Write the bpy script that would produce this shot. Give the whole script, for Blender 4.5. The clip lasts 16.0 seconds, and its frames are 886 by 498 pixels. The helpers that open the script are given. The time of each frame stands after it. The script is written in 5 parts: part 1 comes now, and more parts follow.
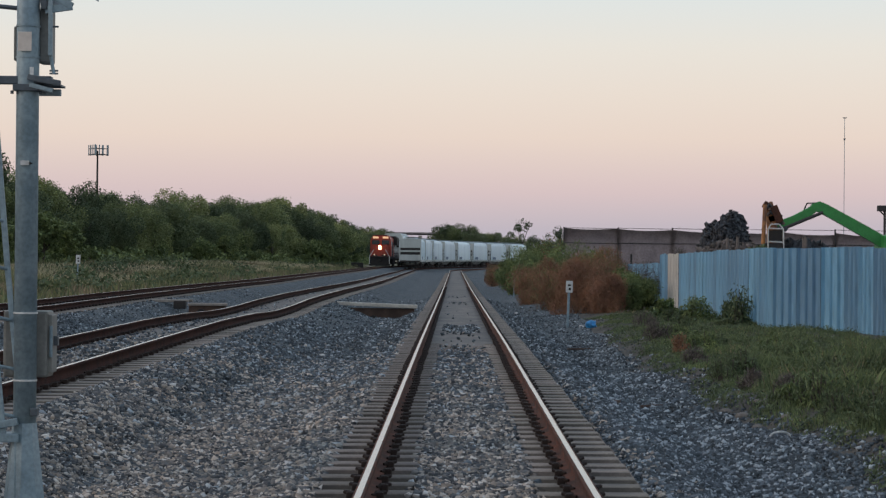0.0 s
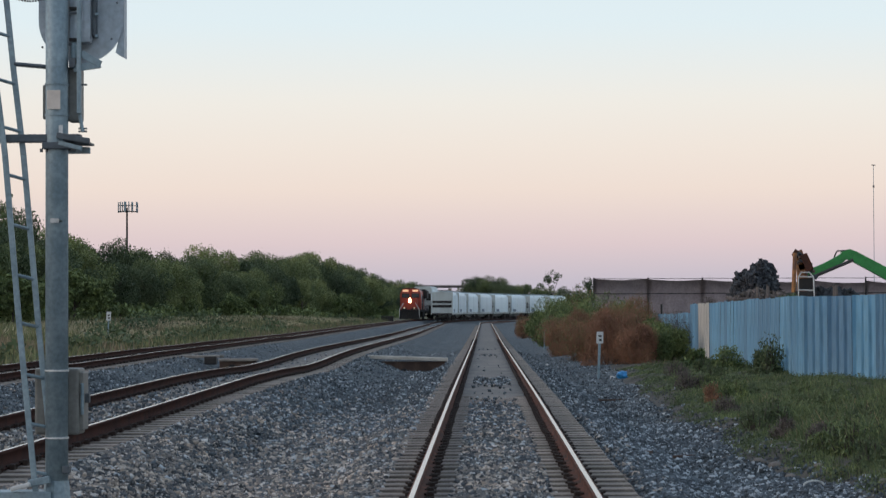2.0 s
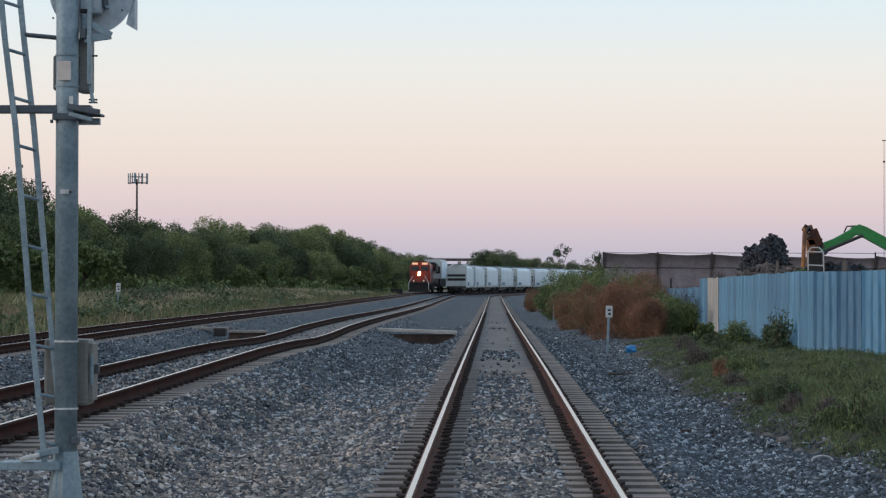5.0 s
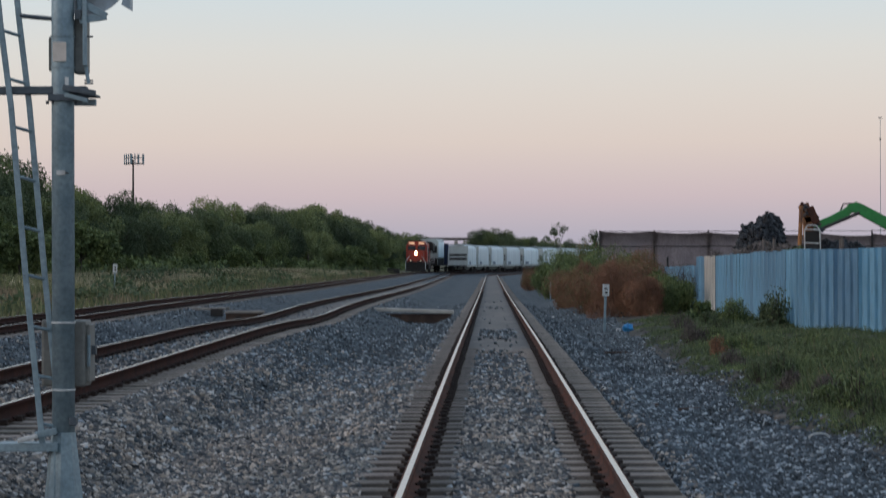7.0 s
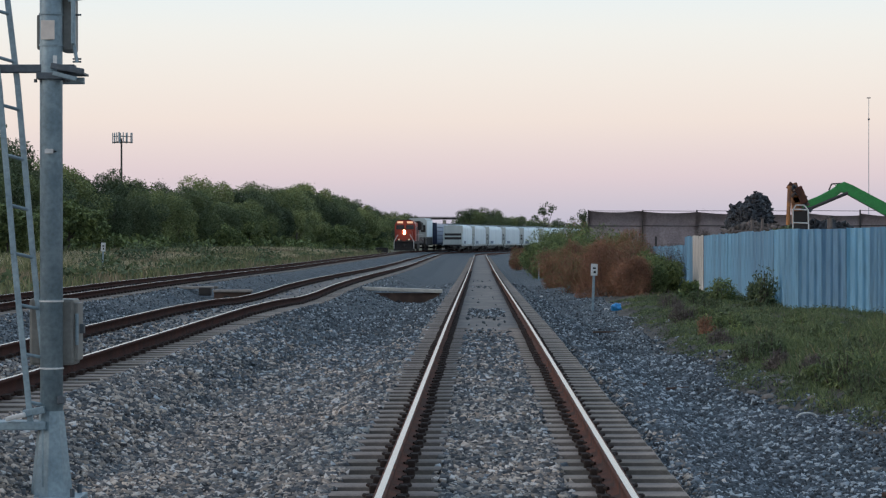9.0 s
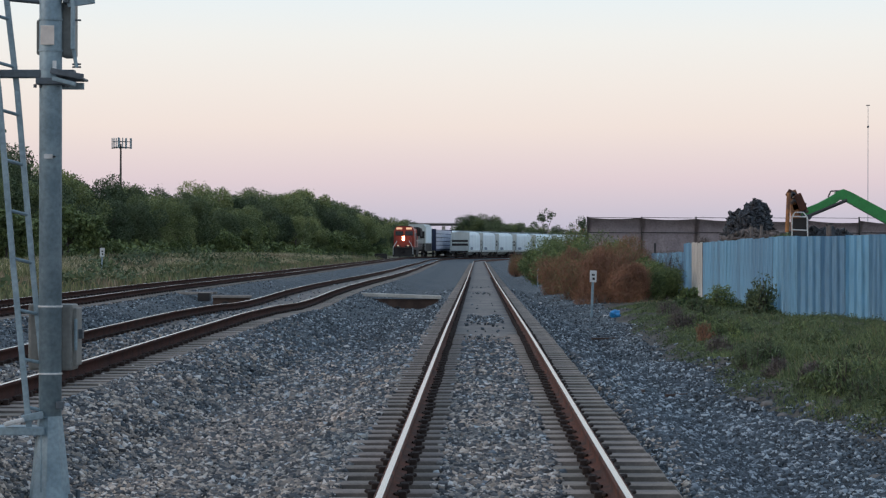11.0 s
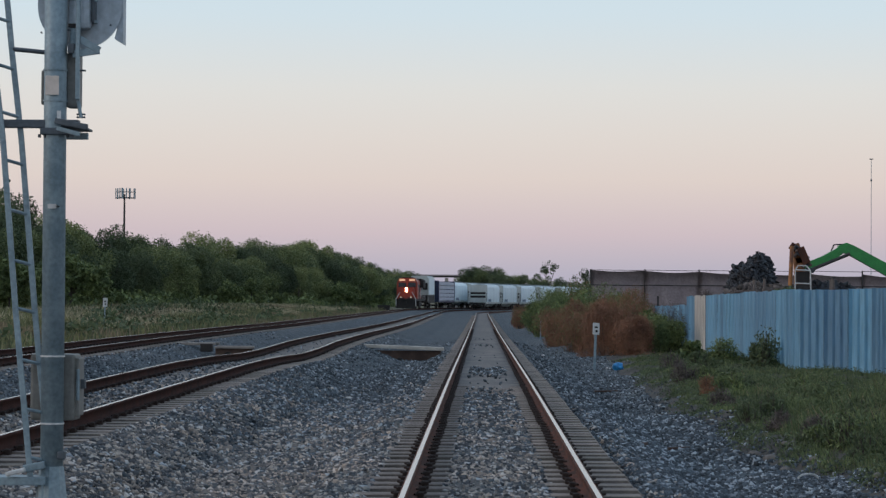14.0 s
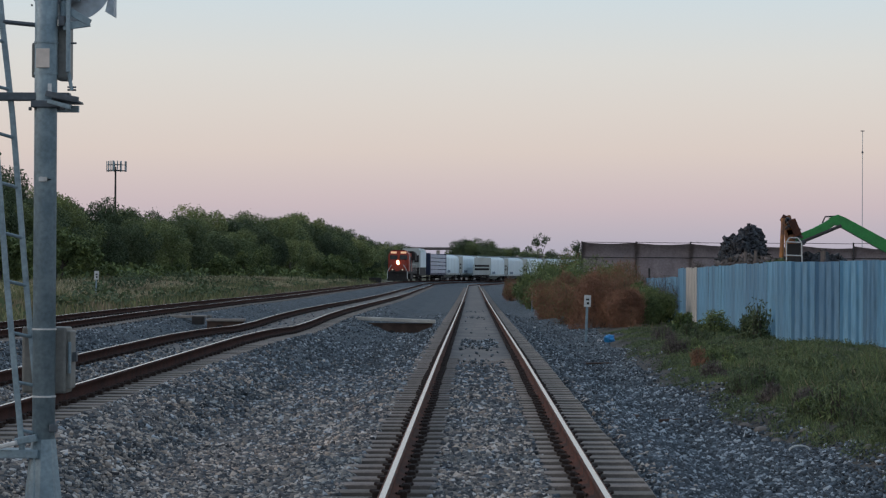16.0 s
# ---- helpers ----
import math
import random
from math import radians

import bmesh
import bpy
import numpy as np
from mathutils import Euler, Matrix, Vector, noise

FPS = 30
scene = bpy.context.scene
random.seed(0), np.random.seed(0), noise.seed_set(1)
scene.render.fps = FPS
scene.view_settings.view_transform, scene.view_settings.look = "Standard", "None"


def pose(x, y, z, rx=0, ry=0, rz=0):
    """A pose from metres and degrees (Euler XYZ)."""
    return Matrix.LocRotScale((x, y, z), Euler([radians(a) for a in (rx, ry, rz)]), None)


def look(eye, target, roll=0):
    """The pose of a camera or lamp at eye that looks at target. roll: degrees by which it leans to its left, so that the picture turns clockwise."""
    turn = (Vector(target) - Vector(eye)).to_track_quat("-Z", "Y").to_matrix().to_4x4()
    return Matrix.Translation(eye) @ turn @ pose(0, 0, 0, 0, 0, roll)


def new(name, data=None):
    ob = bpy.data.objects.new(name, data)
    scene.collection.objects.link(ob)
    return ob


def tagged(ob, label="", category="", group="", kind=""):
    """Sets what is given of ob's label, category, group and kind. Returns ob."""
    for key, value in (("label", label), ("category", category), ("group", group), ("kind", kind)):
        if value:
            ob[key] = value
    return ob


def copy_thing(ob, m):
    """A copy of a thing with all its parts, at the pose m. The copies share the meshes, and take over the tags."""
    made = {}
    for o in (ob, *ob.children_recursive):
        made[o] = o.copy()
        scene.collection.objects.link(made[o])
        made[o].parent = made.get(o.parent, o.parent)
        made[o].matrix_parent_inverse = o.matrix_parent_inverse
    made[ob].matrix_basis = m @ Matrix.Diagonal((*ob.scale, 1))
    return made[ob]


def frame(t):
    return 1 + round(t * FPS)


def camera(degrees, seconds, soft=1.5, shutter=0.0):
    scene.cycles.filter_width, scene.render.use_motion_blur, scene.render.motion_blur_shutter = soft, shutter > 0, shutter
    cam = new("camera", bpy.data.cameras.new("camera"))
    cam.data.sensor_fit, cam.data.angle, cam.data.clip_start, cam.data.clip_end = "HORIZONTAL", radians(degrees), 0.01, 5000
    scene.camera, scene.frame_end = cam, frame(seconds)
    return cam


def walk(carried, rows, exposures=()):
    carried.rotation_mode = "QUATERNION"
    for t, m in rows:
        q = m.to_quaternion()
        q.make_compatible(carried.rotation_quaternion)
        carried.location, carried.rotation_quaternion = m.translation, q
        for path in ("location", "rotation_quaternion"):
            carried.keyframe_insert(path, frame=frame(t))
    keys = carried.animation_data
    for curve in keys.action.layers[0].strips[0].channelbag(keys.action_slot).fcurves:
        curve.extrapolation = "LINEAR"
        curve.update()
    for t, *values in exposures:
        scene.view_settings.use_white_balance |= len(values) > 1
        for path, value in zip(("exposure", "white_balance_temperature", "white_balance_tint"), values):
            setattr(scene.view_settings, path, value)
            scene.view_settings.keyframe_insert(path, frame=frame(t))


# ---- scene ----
# ---------- camera ----------
EYE = (-0.16, 0.0, 1.5)
cam = camera(21.15, 16.0, soft=1.25, shutter=1.6)
PATH = [  # seconds, pitch, roll, yaw
    (0.0, 0.2, -0.503, 0.278), (0.5, 0.141, 0.0, 0.344), (1.0, 0.21, 0.05, 0.467), (1.5, 0.745, 0.13, 0.732),
    (1.6, 1.68, 0.18, 0.82), (1.7, 2.08, 0.24, 0.97), (1.8, 1.68, 0.22, 0.98), (1.9, 1.38, 0.21, 0.99), (2.0, 1.472, 0.214, 1.002),
    (2.1, 1.48, 0.2, 0.99), (2.2, 1.18, 0.19, 0.97), (2.4, 0.3, 0.165, 0.925), (2.5, 0.226, 0.155, 0.917),
    (3.0, 0.24, 0.118, 0.99), (3.5, 0.23, -0.2, 1.109), (4.0, 0.826, -0.232, 1.121), (4.5, 0.821, -0.152, 1.222),
    (4.7, 0.82, -0.13, 1.23), (6.8, 0.5, -0.03, 1.182), (7.0, 0.321, 0.157, 1.149), (7.5, 0.069, 0.03, 0.987),
    (8.0, -0.087, 0.061, 0.911), (8.5, -0.153, 0.03, 0.889), (9.0, -0.18, 0.05, 0.87), (9.2, -0.18, 0.04, 0.868),
    (11.3, -0.02, -0.12, 0.83), (11.4, 0.1, -0.125, 0.82), (11.5, 0.657, -0.13, 0.805), (11.7, 0.86, -0.18, 0.80), (12.0, 0.894, -0.278, 0.786), (12.5, 1.502, -0.481, 0.709),
    (13.0, 1.639, -0.415, 0.983), (13.5, 1.338, -0.383, 0.98), (14.0, 1.218, -0.376, 0.918), (14.5, 0.971, -0.41, 0.794),
    (15.0, 0.688, -0.314, 0.746), (15.5, 0.599, -0.319, 0.714), (16.0, 0.554, -0.298, 0.712)]
walk(cam, [(t, pose(*EYE, 90 + p, r, y)) for t, p, r, y in PATH], exposures=[
    (0.0, -0.12, 6850, 10), (0.5, 0.0, 6800, 10), (1.0, 0.12, 6750, 10), (1.5, 0.12, 6650, 9), (2.0, 0.0, 6650, 9), (2.5, -0.18, 6600, 9),
    (3.0, -0.06, 6600, 9), (4.0, 0.03, 6500, 9), (4.5, 0.03, 6500, 9), (7.0, -0.26, 6500, 9), (7.5, -0.07, 6450, 9), (8.0, 0.0, 6450, 9),
    (9.0, 0.06, 6450, 8), (11.5, 0.06, 6400, 9), (12.5, 0.04, 6400, 9), (13.0, -0.10, 6350, 9), (14.5, -0.22, 6400, 9), (16.0, -0.28, 6450, 9)])

# ---------- dusk sky and afterglow ----------
world = bpy.data.worlds.new("dusk_sky")
scene.world = world
world.use_nodes = True
wn, wl = world.node_tree.nodes, world.node_tree.links
wn.clear()
w_out, w_bg = wn.new("ShaderNodeOutputWorld"), wn.new("ShaderNodeBackground")
w_tc, w_sep, w_ramp = wn.new("ShaderNodeTexCoord"), wn.new("ShaderNodeSeparateXYZ"), wn.new("ShaderNodeValToRGB")
wl.new(w_tc.outputs["Generated"], w_sep.inputs[0])
wl.new(w_sep.outputs["Z"], w_ramp.inputs[0])
wl.new(w_ramp.outputs[0], w_bg.inputs[0])
wl.new(w_bg.outputs[0], w_out.inputs[0])
SKY = [(0.0, (0.48, 0.465, 0.58)), (0.012, (0.56, 0.515, 0.605)), (0.028, (0.725, 0.595, 0.625)), (0.05, (0.855, 0.73, 0.67)), (0.068, (0.87, 0.79, 0.73)),
       (0.088, (0.86, 0.84, 0.80)), (0.12, (0.745, 0.86, 0.92)), (0.35, (0.52, 0.66, 0.84)), (1.0, (0.40, 0.52, 0.72))]
er = w_ramp.color_ramp.elements
er[0].position, er[0].color = SKY[0][0], (*SKY[0][1], 1)
er[1].position, er[1].color = SKY[-1][0], (*SKY[-1][1], 1)
for p_, c_ in SKY[1:-1]:
    er.new(p_).color = (*c_, 1)
w_bg.inputs[1].default_value = 1.0

sun = new("sun", bpy.data.lights.new("sun", "SUN"))
sun.data.energy, sun.data.angle, sun.data.color = 1.0, radians(40), (1.0, 0.82, 0.70)
sun.matrix_world = look((-80, 2, 24), (0, 20, 0))


# ---------- materials ----------
def mat(name, color, rough=0.8, metal=0.0, c2=None, scale=6.0, fine=60.0, bump=0.3, dist=0.01, rand=0.0, island=0.0,
        coat=0.0, streak=False, emit=0.0, spec=0.5, detail=6.0, contrast=0.5, stain=0.5, chips=()):
    """A surface with variation at two scales, fine relief, and an optional change from piece to piece."""
    m = bpy.data.materials.new(name)
    m.use_nodes = True
    n, l = m.node_tree.nodes, m.node_tree.links
    b = n["Principled BSDF"]
    b.inputs["Metallic"].default_value = metal
    b.inputs["Specular IOR Level"].default_value = spec
    b.inputs["Coat Weight"].default_value = coat
    tc = n.new("ShaderNodeTexCoord")
    mp = n.new("ShaderNodeMapping")
    l.new(tc.outputs["Object"], mp.inputs[0])
    if streak:
        mp.inputs["Scale"].default_value = (1, 1, 0.12)
    big = n.new("ShaderNodeTexNoise")
    big.inputs["Scale"].default_value, big.inputs["Detail"].default_value = scale, detail
    sml = n.new("ShaderNodeTexNoise")
    sml.inputs["Scale"].default_value, sml.inputs["Detail"].default_value = fine, 4
    l.new(mp.outputs[0], big.inputs[0])
    l.new(mp.outputs[0], sml.inputs[0])
    c2 = c2 or tuple(v * 0.6 for v in color)
    ramp = n.new("ShaderNodeValToRGB")
    e = ramp.color_ramp.elements
    e[0].position, e[0].color = 0.5 - contrast / 2 * 0.5, (*c2, 1)
    e[1].position, e[1].color = 0.5 + contrast / 2 * 0.5, (*color, 1)
    l.new(big.outputs[0], ramp.inputs[0])
    mx = n.new("ShaderNodeMix")
    mx.data_type, mx.blend_type = "RGBA", "MULTIPLY"
    mx.inputs[0].default_value = stain
    r2 = n.new("ShaderNodeValToRGB")
    r2.color_ramp.elements[0].position, r2.color_ramp.elements[0].color = 0.3, (0.45, 0.45, 0.45, 1)
    r2.color_ramp.elements[1].position = 0.65
    l.new(sml.outputs[0], r2.inputs[0])
    l.new(ramp.outputs[0], mx.inputs[6])
    l.new(r2.outputs[0], mx.inputs[7])
    col = mx.outputs[2]
    for use, node, out in ((rand, "ShaderNodeObjectInfo", "Random"), (island, "ShaderNodeNewGeometry", "Random Per Island")):
        if use:
            src = n.new(node)
            mr = n.new("ShaderNodeMapRange")
            mr.inputs[3].default_value, mr.inputs[4].default_value = 1 - use, 1 + use
            l.new(src.outputs[out], mr.inputs[0])
            hs = n.new("ShaderNodeHueSaturation")
            l.new(mr.outputs[0], hs.inputs["Value"])
            mr2 = n.new("ShaderNodeMapRange")
            mr2.inputs[3].default_value, mr2.inputs[4].default_value = 0.5 + 0.045 * use, 0.5 - 0.045 * use
            l.new(src.outputs[out], mr2.inputs[0])
            l.new(mr2.outputs[0], hs.inputs["Hue"])
            l.new(col, hs.inputs["Color"])
            col = hs.outputs[0]
    if chips:
        src = n.new("ShaderNodeNewGeometry")
        cr = n.new("ShaderNodeValToRGB")
        ce = cr.color_ramp.elements
        ce[0].position, ce[0].color = chips[0][0], (*chips[0][1], 1)
        ce[1].position, ce[1].color = chips[-1][0], (*chips[-1][1], 1)
        for cp, cc in chips[1:-1]:
            ce.new(cp).color = (*cc, 1)
        l.new(src.outputs["Random Per Island"], cr.inputs[0])
        m2 = n.new("ShaderNodeMix")
        m2.data_type, m2.blend_type = "RGBA", "MULTIPLY"
        m2.inputs[0].default_value = 1.0
        l.new(col, m2.inputs[6])
        l.new(cr.outputs[0], m2.inputs[7])
        col = m2.outputs[2]
    l.new(col, b.inputs["Base Color"])
    rr = n.new("ShaderNodeMapRange")
    rr.inputs[3].default_value, rr.inputs[4].default_value = max(rough - 0.12, 0.03), min(rough + 0.12, 1)
    l.new(sml.outputs[0], rr.inputs[0])
    l.new(rr.outputs[0], b.inputs["Roughness"])
    if bump:
        bp = n.new("ShaderNodeBump")
        bp.inputs["Strength"].default_value, bp.inputs["Distance"].default_value = bump, dist
        l.new(sml.outputs[0], bp.inputs["Height"])
        l.new(bp.outputs[0], b.inputs["Normal"])
    if emit:
        b.inputs["Emission Color"].default_value = (*color, 1)
        b.inputs["Emission Strength"].default_value = emit
    return m


def gravel_mat(name, c_lo, c_hi, scale):
    """Crushed stone: cells of their own grey, dark gaps, broad dusty drifts."""
    m = bpy.data.materials.new(name)
    m.use_nodes = True
    n, l = m.node_tree.nodes, m.node_tree.links
    b = n["Principled BSDF"]
    b.inputs["Roughness"].default_value = 0.85
    tc = n.new("ShaderNodeTexCoord")
    v = n.new("ShaderNodeTexVoronoi")
    v.inputs["Scale"].default_value = scale
    l.new(tc.outputs["Object"], v.inputs["Vector"])
    sep = n.new("ShaderNodeSeparateColor")
    l.new(v.outputs["Color"], sep.inputs[0])
    ramp = n.new("ShaderNodeValToRGB")
    e = ramp.color_ramp.elements
    e[0].position, e[0].color = 0.1, (*c_lo, 1)
    e[1].position, e[1].color = 0.95, (*c_hi, 1)
    l.new(sep.outputs[0], ramp.inputs[0])
    nz = n.new("ShaderNodeTexNoise")
    nz.inputs["Scale"].default_value, nz.inputs["Detail"].default_value = 0.55, 5
    l.new(tc.outputs["Object"], nz.inputs[0])
    r2 = n.new("ShaderNodeValToRGB")
    r2.color_ramp.elements[0].position, r2.color_ramp.elements[0].color = 0.35, (0.42, 0.53, 0.60, 1)
    r2.color_ramp.elements[1].position, r2.color_ramp.elements[1].color = 0.65, (0.88, 0.86, 0.83, 1)
    l.new(nz.outputs[0], r2.inputs[0])
    mx = n.new("ShaderNodeMix")
    mx.data_type, mx.blend_type = "RGBA", "MULTIPLY"
    mx.inputs[0].default_value = 1.0
    l.new(ramp.outputs[0], mx.inputs[6])
    l.new(r2.outputs[0], mx.inputs[7])
    l.new(mx.outputs[2], b.inputs["Base Color"])
    bp = n.new("ShaderNodeBump")
    bp.invert = True
    bp.inputs["Strength"].default_value, bp.inputs["Distance"].default_value = 1.0, 0.03
    l.new(v.outputs["Distance"], bp.inputs["Height"])
    l.new(bp.outputs[0], b.inputs["Normal"])
    return m


M_BALLAST = gravel_mat("ballast_bed", (0.021, 0.027, 0.032), (0.19, 0.213, 0.23), 24.0)
CHIPS = [(0.0, (.05, .05, .055)), (.35, (.19, .205, .225)), (.72, (.50, .425, .36)), (.88, (.95, .82, .70)), (1.0, (1.0, 1.0, 1.0))]
M_STONE = mat("ballast_stone", (0.76, 0.69, 0.63), 0.85, c2=(0.34, 0.395, 0.43), scale=0.55, fine=60, bump=0.4, contrast=0.7, chips=CHIPS, stain=.3)
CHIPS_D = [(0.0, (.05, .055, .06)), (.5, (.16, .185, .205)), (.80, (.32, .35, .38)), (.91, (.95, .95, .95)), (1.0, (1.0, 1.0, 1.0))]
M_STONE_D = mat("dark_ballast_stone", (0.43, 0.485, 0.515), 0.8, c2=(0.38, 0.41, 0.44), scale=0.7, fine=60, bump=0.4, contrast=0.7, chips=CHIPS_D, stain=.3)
M_DIRT = mat("fouled_ballast_dirt", (0.215, 0.188, 0.165), 0.95, c2=(0.125, 0.115, 0.108), scale=1.2, fine=12, bump=.5)
M_FIELD_SOIL = mat("dry_field_soil", (0.22, 0.185, 0.115), 0.95, c2=(0.12, 0.115, 0.06), scale=0.12, fine=3, bump=0.5, dist=0.08)
M_TWIG = mat("dry_twigs", (0.17, 0.14, 0.125), 0.95, c2=(0.10, 0.082, 0.072), scale=2, fine=8, bump=0, island=.35)
M_SOIL = mat("scrub_soil", (0.085, 0.07, 0.055), 0.95, c2=(0.045, 0.04, 0.032), scale=1.2, fine=5, bump=0.5, dist=0.08)
M_RUST = mat("rail_rust", (0.135, 0.052, 0.034), 0.85, spec=.15, c2=(0.06, 0.035, 0.03), scale=4, fine=80)
M_RUST_D = mat("dark_rail_rust", (0.062, 0.024, 0.018), 0.9, spec=.1, c2=(0.038, 0.018, 0.015), scale=4, fine=80)
M_TARGET = mat("pale_signal_steel", (0.48, 0.54, 0.59), 0.5, 0.2, c2=(0.38, 0.44, 0.49), scale=3, fine=20, bump=0.05)
M_STEEL = mat("rail_polished", (0.50, 0.48, 0.48), 0.22, 1.0, c2=(0.5, 0.47, 0.45), scale=2, fine=40, bump=0.05)
M_STEEL_DULL = mat("rail_dull", (0.82, 0.77, 0.76), 0.22, 1.0, c2=(0.62, 0.56, 0.53), scale=2, fine=40, bump=0.05)
M_TIE = mat("concrete_tie", (0.28, 0.228, 0.185), 0.9, c2=(0.15, 0.125, 0.11), scale=3, fine=50, rand=0.22)
# tie sides: dust stain plus the gaps' shade, both put into the colour
M_TIE_SIDE = mat("stained_shaded_tie_side", (0.14, 0.115, 0.095), 0.95, c2=(0.085, 0.072, 0.062), scale=5, fine=50, rand=0.2)
M_CLIP = mat("rusty_clip", (0.045, 0.03, 0.025), 0.75, spec=.2, scale=20, fine=90)
M_CONC = mat("pale_concrete", (0.60, 0.56, 0.50), 0.9, c2=(0.45, 0.41, 0.36), scale=2, fine=30)
M_PLANK = mat("weathered_plank", (0.33, 0.29, 0.25), 0.9, c2=(0.2, 0.175, 0.155), scale=2, fine=25, rand=.15)
M_DARKWOOD = mat("dark_timber", (0.10, 0.06, 0.045), 0.9, scale=3, fine=30)
M_GALV = mat("galvanised_steel", (0.30, 0.385, 0.425), 0.5, 0.2, c2=(0.21, 0.285, 0.325), scale=5, fine=35, bump=0.12, dist=0.003)
M_GALV_D = mat("dark_galvanised", (0.12, 0.14, 0.16), 0.55, 0.4, scale=5, fine=35, bump=0.1)
M_BOX = mat("cabinet_grey_paint", (0.22, 0.22, 0.205), 0.55, c2=(0.165, 0.165, 0.15), scale=3, fine=25, bump=0.1)
M_WHITE = mat("white_paint", (0.72, 0.72, 0.70), 0.55, c2=(0.55, 0.54, 0.52), scale=4, fine=30, bump=0.05)
M_BLUEF = mat("blue_sheet_paint", (0.37, 0.59, 0.72), 0.5, c2=(0.235, 0.445, 0.595), scale=1.6, stain=.4, fine=14, streak=True, bump=0.1, rand=0.14)
M_PALEF = mat("bare_sheet", (0.90, 0.86, 0.80), 0.5, c2=(0.70, 0.65, 0.59), scale=1.5, fine=20, streak=True, bump=0.1)
M_NET = mat("dark_screen_cloth", (0.47, 0.40, 0.405), 0.95, c2=(0.38, 0.325, 0.33), scale=0.8, fine=6)
M_POST = mat("dark_steel_post", (0.05, 0.045, 0.045), 0.7)
M_RED = mat("orange_red_paint", (0.42, 0.045, 0.018), 0.45, c2=(0.30, 0.035, 0.018), scale=1.5, fine=12, bump=0.05)
M_BLACK = mat("black_running_gear", (0.022, 0.020, 0.020), 0.8, c2=(0.035, 0.028, 0.024), scale=3, fine=20)
M_GLASS = mat("windshield_glass", (0.05, 0.06, 0.07), 0.08, scale=2, fine=5, bump=0, spec=0.8)
M_LAMP = mat("headlight_glow", (1.0, 0.72, 0.40), 0.3, emit=14.0, bump=0)
M_BOARD = mat("number_board_glow", (1.0, 0.56, 0.34), 0.4, emit=0.7, bump=0)
M_DITCH = mat("ditch_light_glow", (1.0, 0.78, 0.55), 0.3, emit=.35, bump=0)
M_HOP = mat("hopper_white_paint", (0.76, 0.86, 0.89), 0.5, c2=(0.71, 0.81, 0.85), scale=0.35, stain=.05, fine=3, streak=True, bump=0.05, rand=0.12)
# grey for sills and bays; on wagon ends it carries their shade as colour
M_HOPG = mat("hopper_grey_end_shade", (0.50, 0.535, 0.52), 0.6, stain=.2, c2=(0.41, 0.44, 0.425), scale=0.6, fine=5, streak=True, bump=0.05)
M_NAVY = mat("navy_paint", (0.020, 0.035, 0.10), 0.5, scale=0.8, fine=6)
M_WRAP = mat("white_lumber_wrap", (0.55, 0.58, 0.66), 0.5, c2=(0.42, 0.45, 0.55), scale=1.5, fine=8)
M_LEAF = mat("broad_leaf", (0.20, 0.235, 0.083), 0.75, c2=(0.115, 0.155, 0.062), scale=0.3, fine=3, bump=0, rand=0.38, island=0.25)
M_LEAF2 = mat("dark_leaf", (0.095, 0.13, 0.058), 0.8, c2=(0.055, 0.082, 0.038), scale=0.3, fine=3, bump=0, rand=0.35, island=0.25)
M_RUSTLEAF = mat("russet_twigs", (0.36, 0.178, 0.098), 0.9, c2=(0.20, 0.10, 0.06), scale=0.9, fine=4, bump=0, island=0.3)
M_FIELD = mat("field_grass", (0.235, 0.24, 0.105), 0.85, c2=(0.14, 0.15, 0.068), scale=.3, fine=4, bump=0, island=.45)
M_WEED = mat("verge_weed", (0.13, 0.17, 0.075), 0.8, c2=(0.07, 0.098, 0.045), scale=.8, fine=4, bump=0, island=.45)
M_BUSHG = mat("bush_green", (0.19, 0.24, 0.08), 0.8, c2=(0.11, 0.15, 0.055), scale=0.8, fine=4, bump=0, island=0.45)
M_BARK = mat("bark", (0.10, 0.085, 0.07), 0.95, scale=2, fine=20)
M_GRASS = mat("green_grass", (0.165, 0.215, 0.085), 0.8, c2=(0.085, 0.12, 0.05), scale=0.9, fine=4, bump=0, island=0.5)
M_STRAW = mat("dry_grass", (0.32, 0.25, 0.15), 0.85, c2=(0.19, 0.15, 0.09), scale=0.4, fine=4, bump=0, island=0.4)
M_PALE_STRAW = mat("pale_straw", (0.56, 0.49, 0.31), 0.85, c2=(0.38, 0.33, 0.2), scale=.4, fine=4, bump=0, island=.35)
M_GREEN = mat("green_machine_paint", (0.035, 0.30, 0.065), 0.4, c2=(0.03, 0.23, 0.055), scale=2, fine=15, bump=0.05)
M_ORANGE = mat("rusty_orange_paint", (0.48, 0.20, 0.06), 0.6, c2=(0.16, 0.07, 0.04), scale=2.2, fine=10)
M_SCRAP = mat("dark_scrap", (0.05, 0.055, 0.065), 0.6, 0.3, c2=(0.03, 0.03, 0.035), scale=2, fine=10, island=0.8)
M_SCRAP2 = mat("rusty_scrap", (0.12, 0.085, 0.065), 0.8, c2=(0.07, 0.05, 0.045), scale=1, fine=8, island=0.7)
M_BAG = mat("blue_plastic_bag", (0.03, 0.30, 0.68), 0.35, scale=8, fine=30, bump=0.3)
M_LITTER = mat("pale_litter", (0.65, 0.63, 0.60), 0.7, scale=8, fine=30)


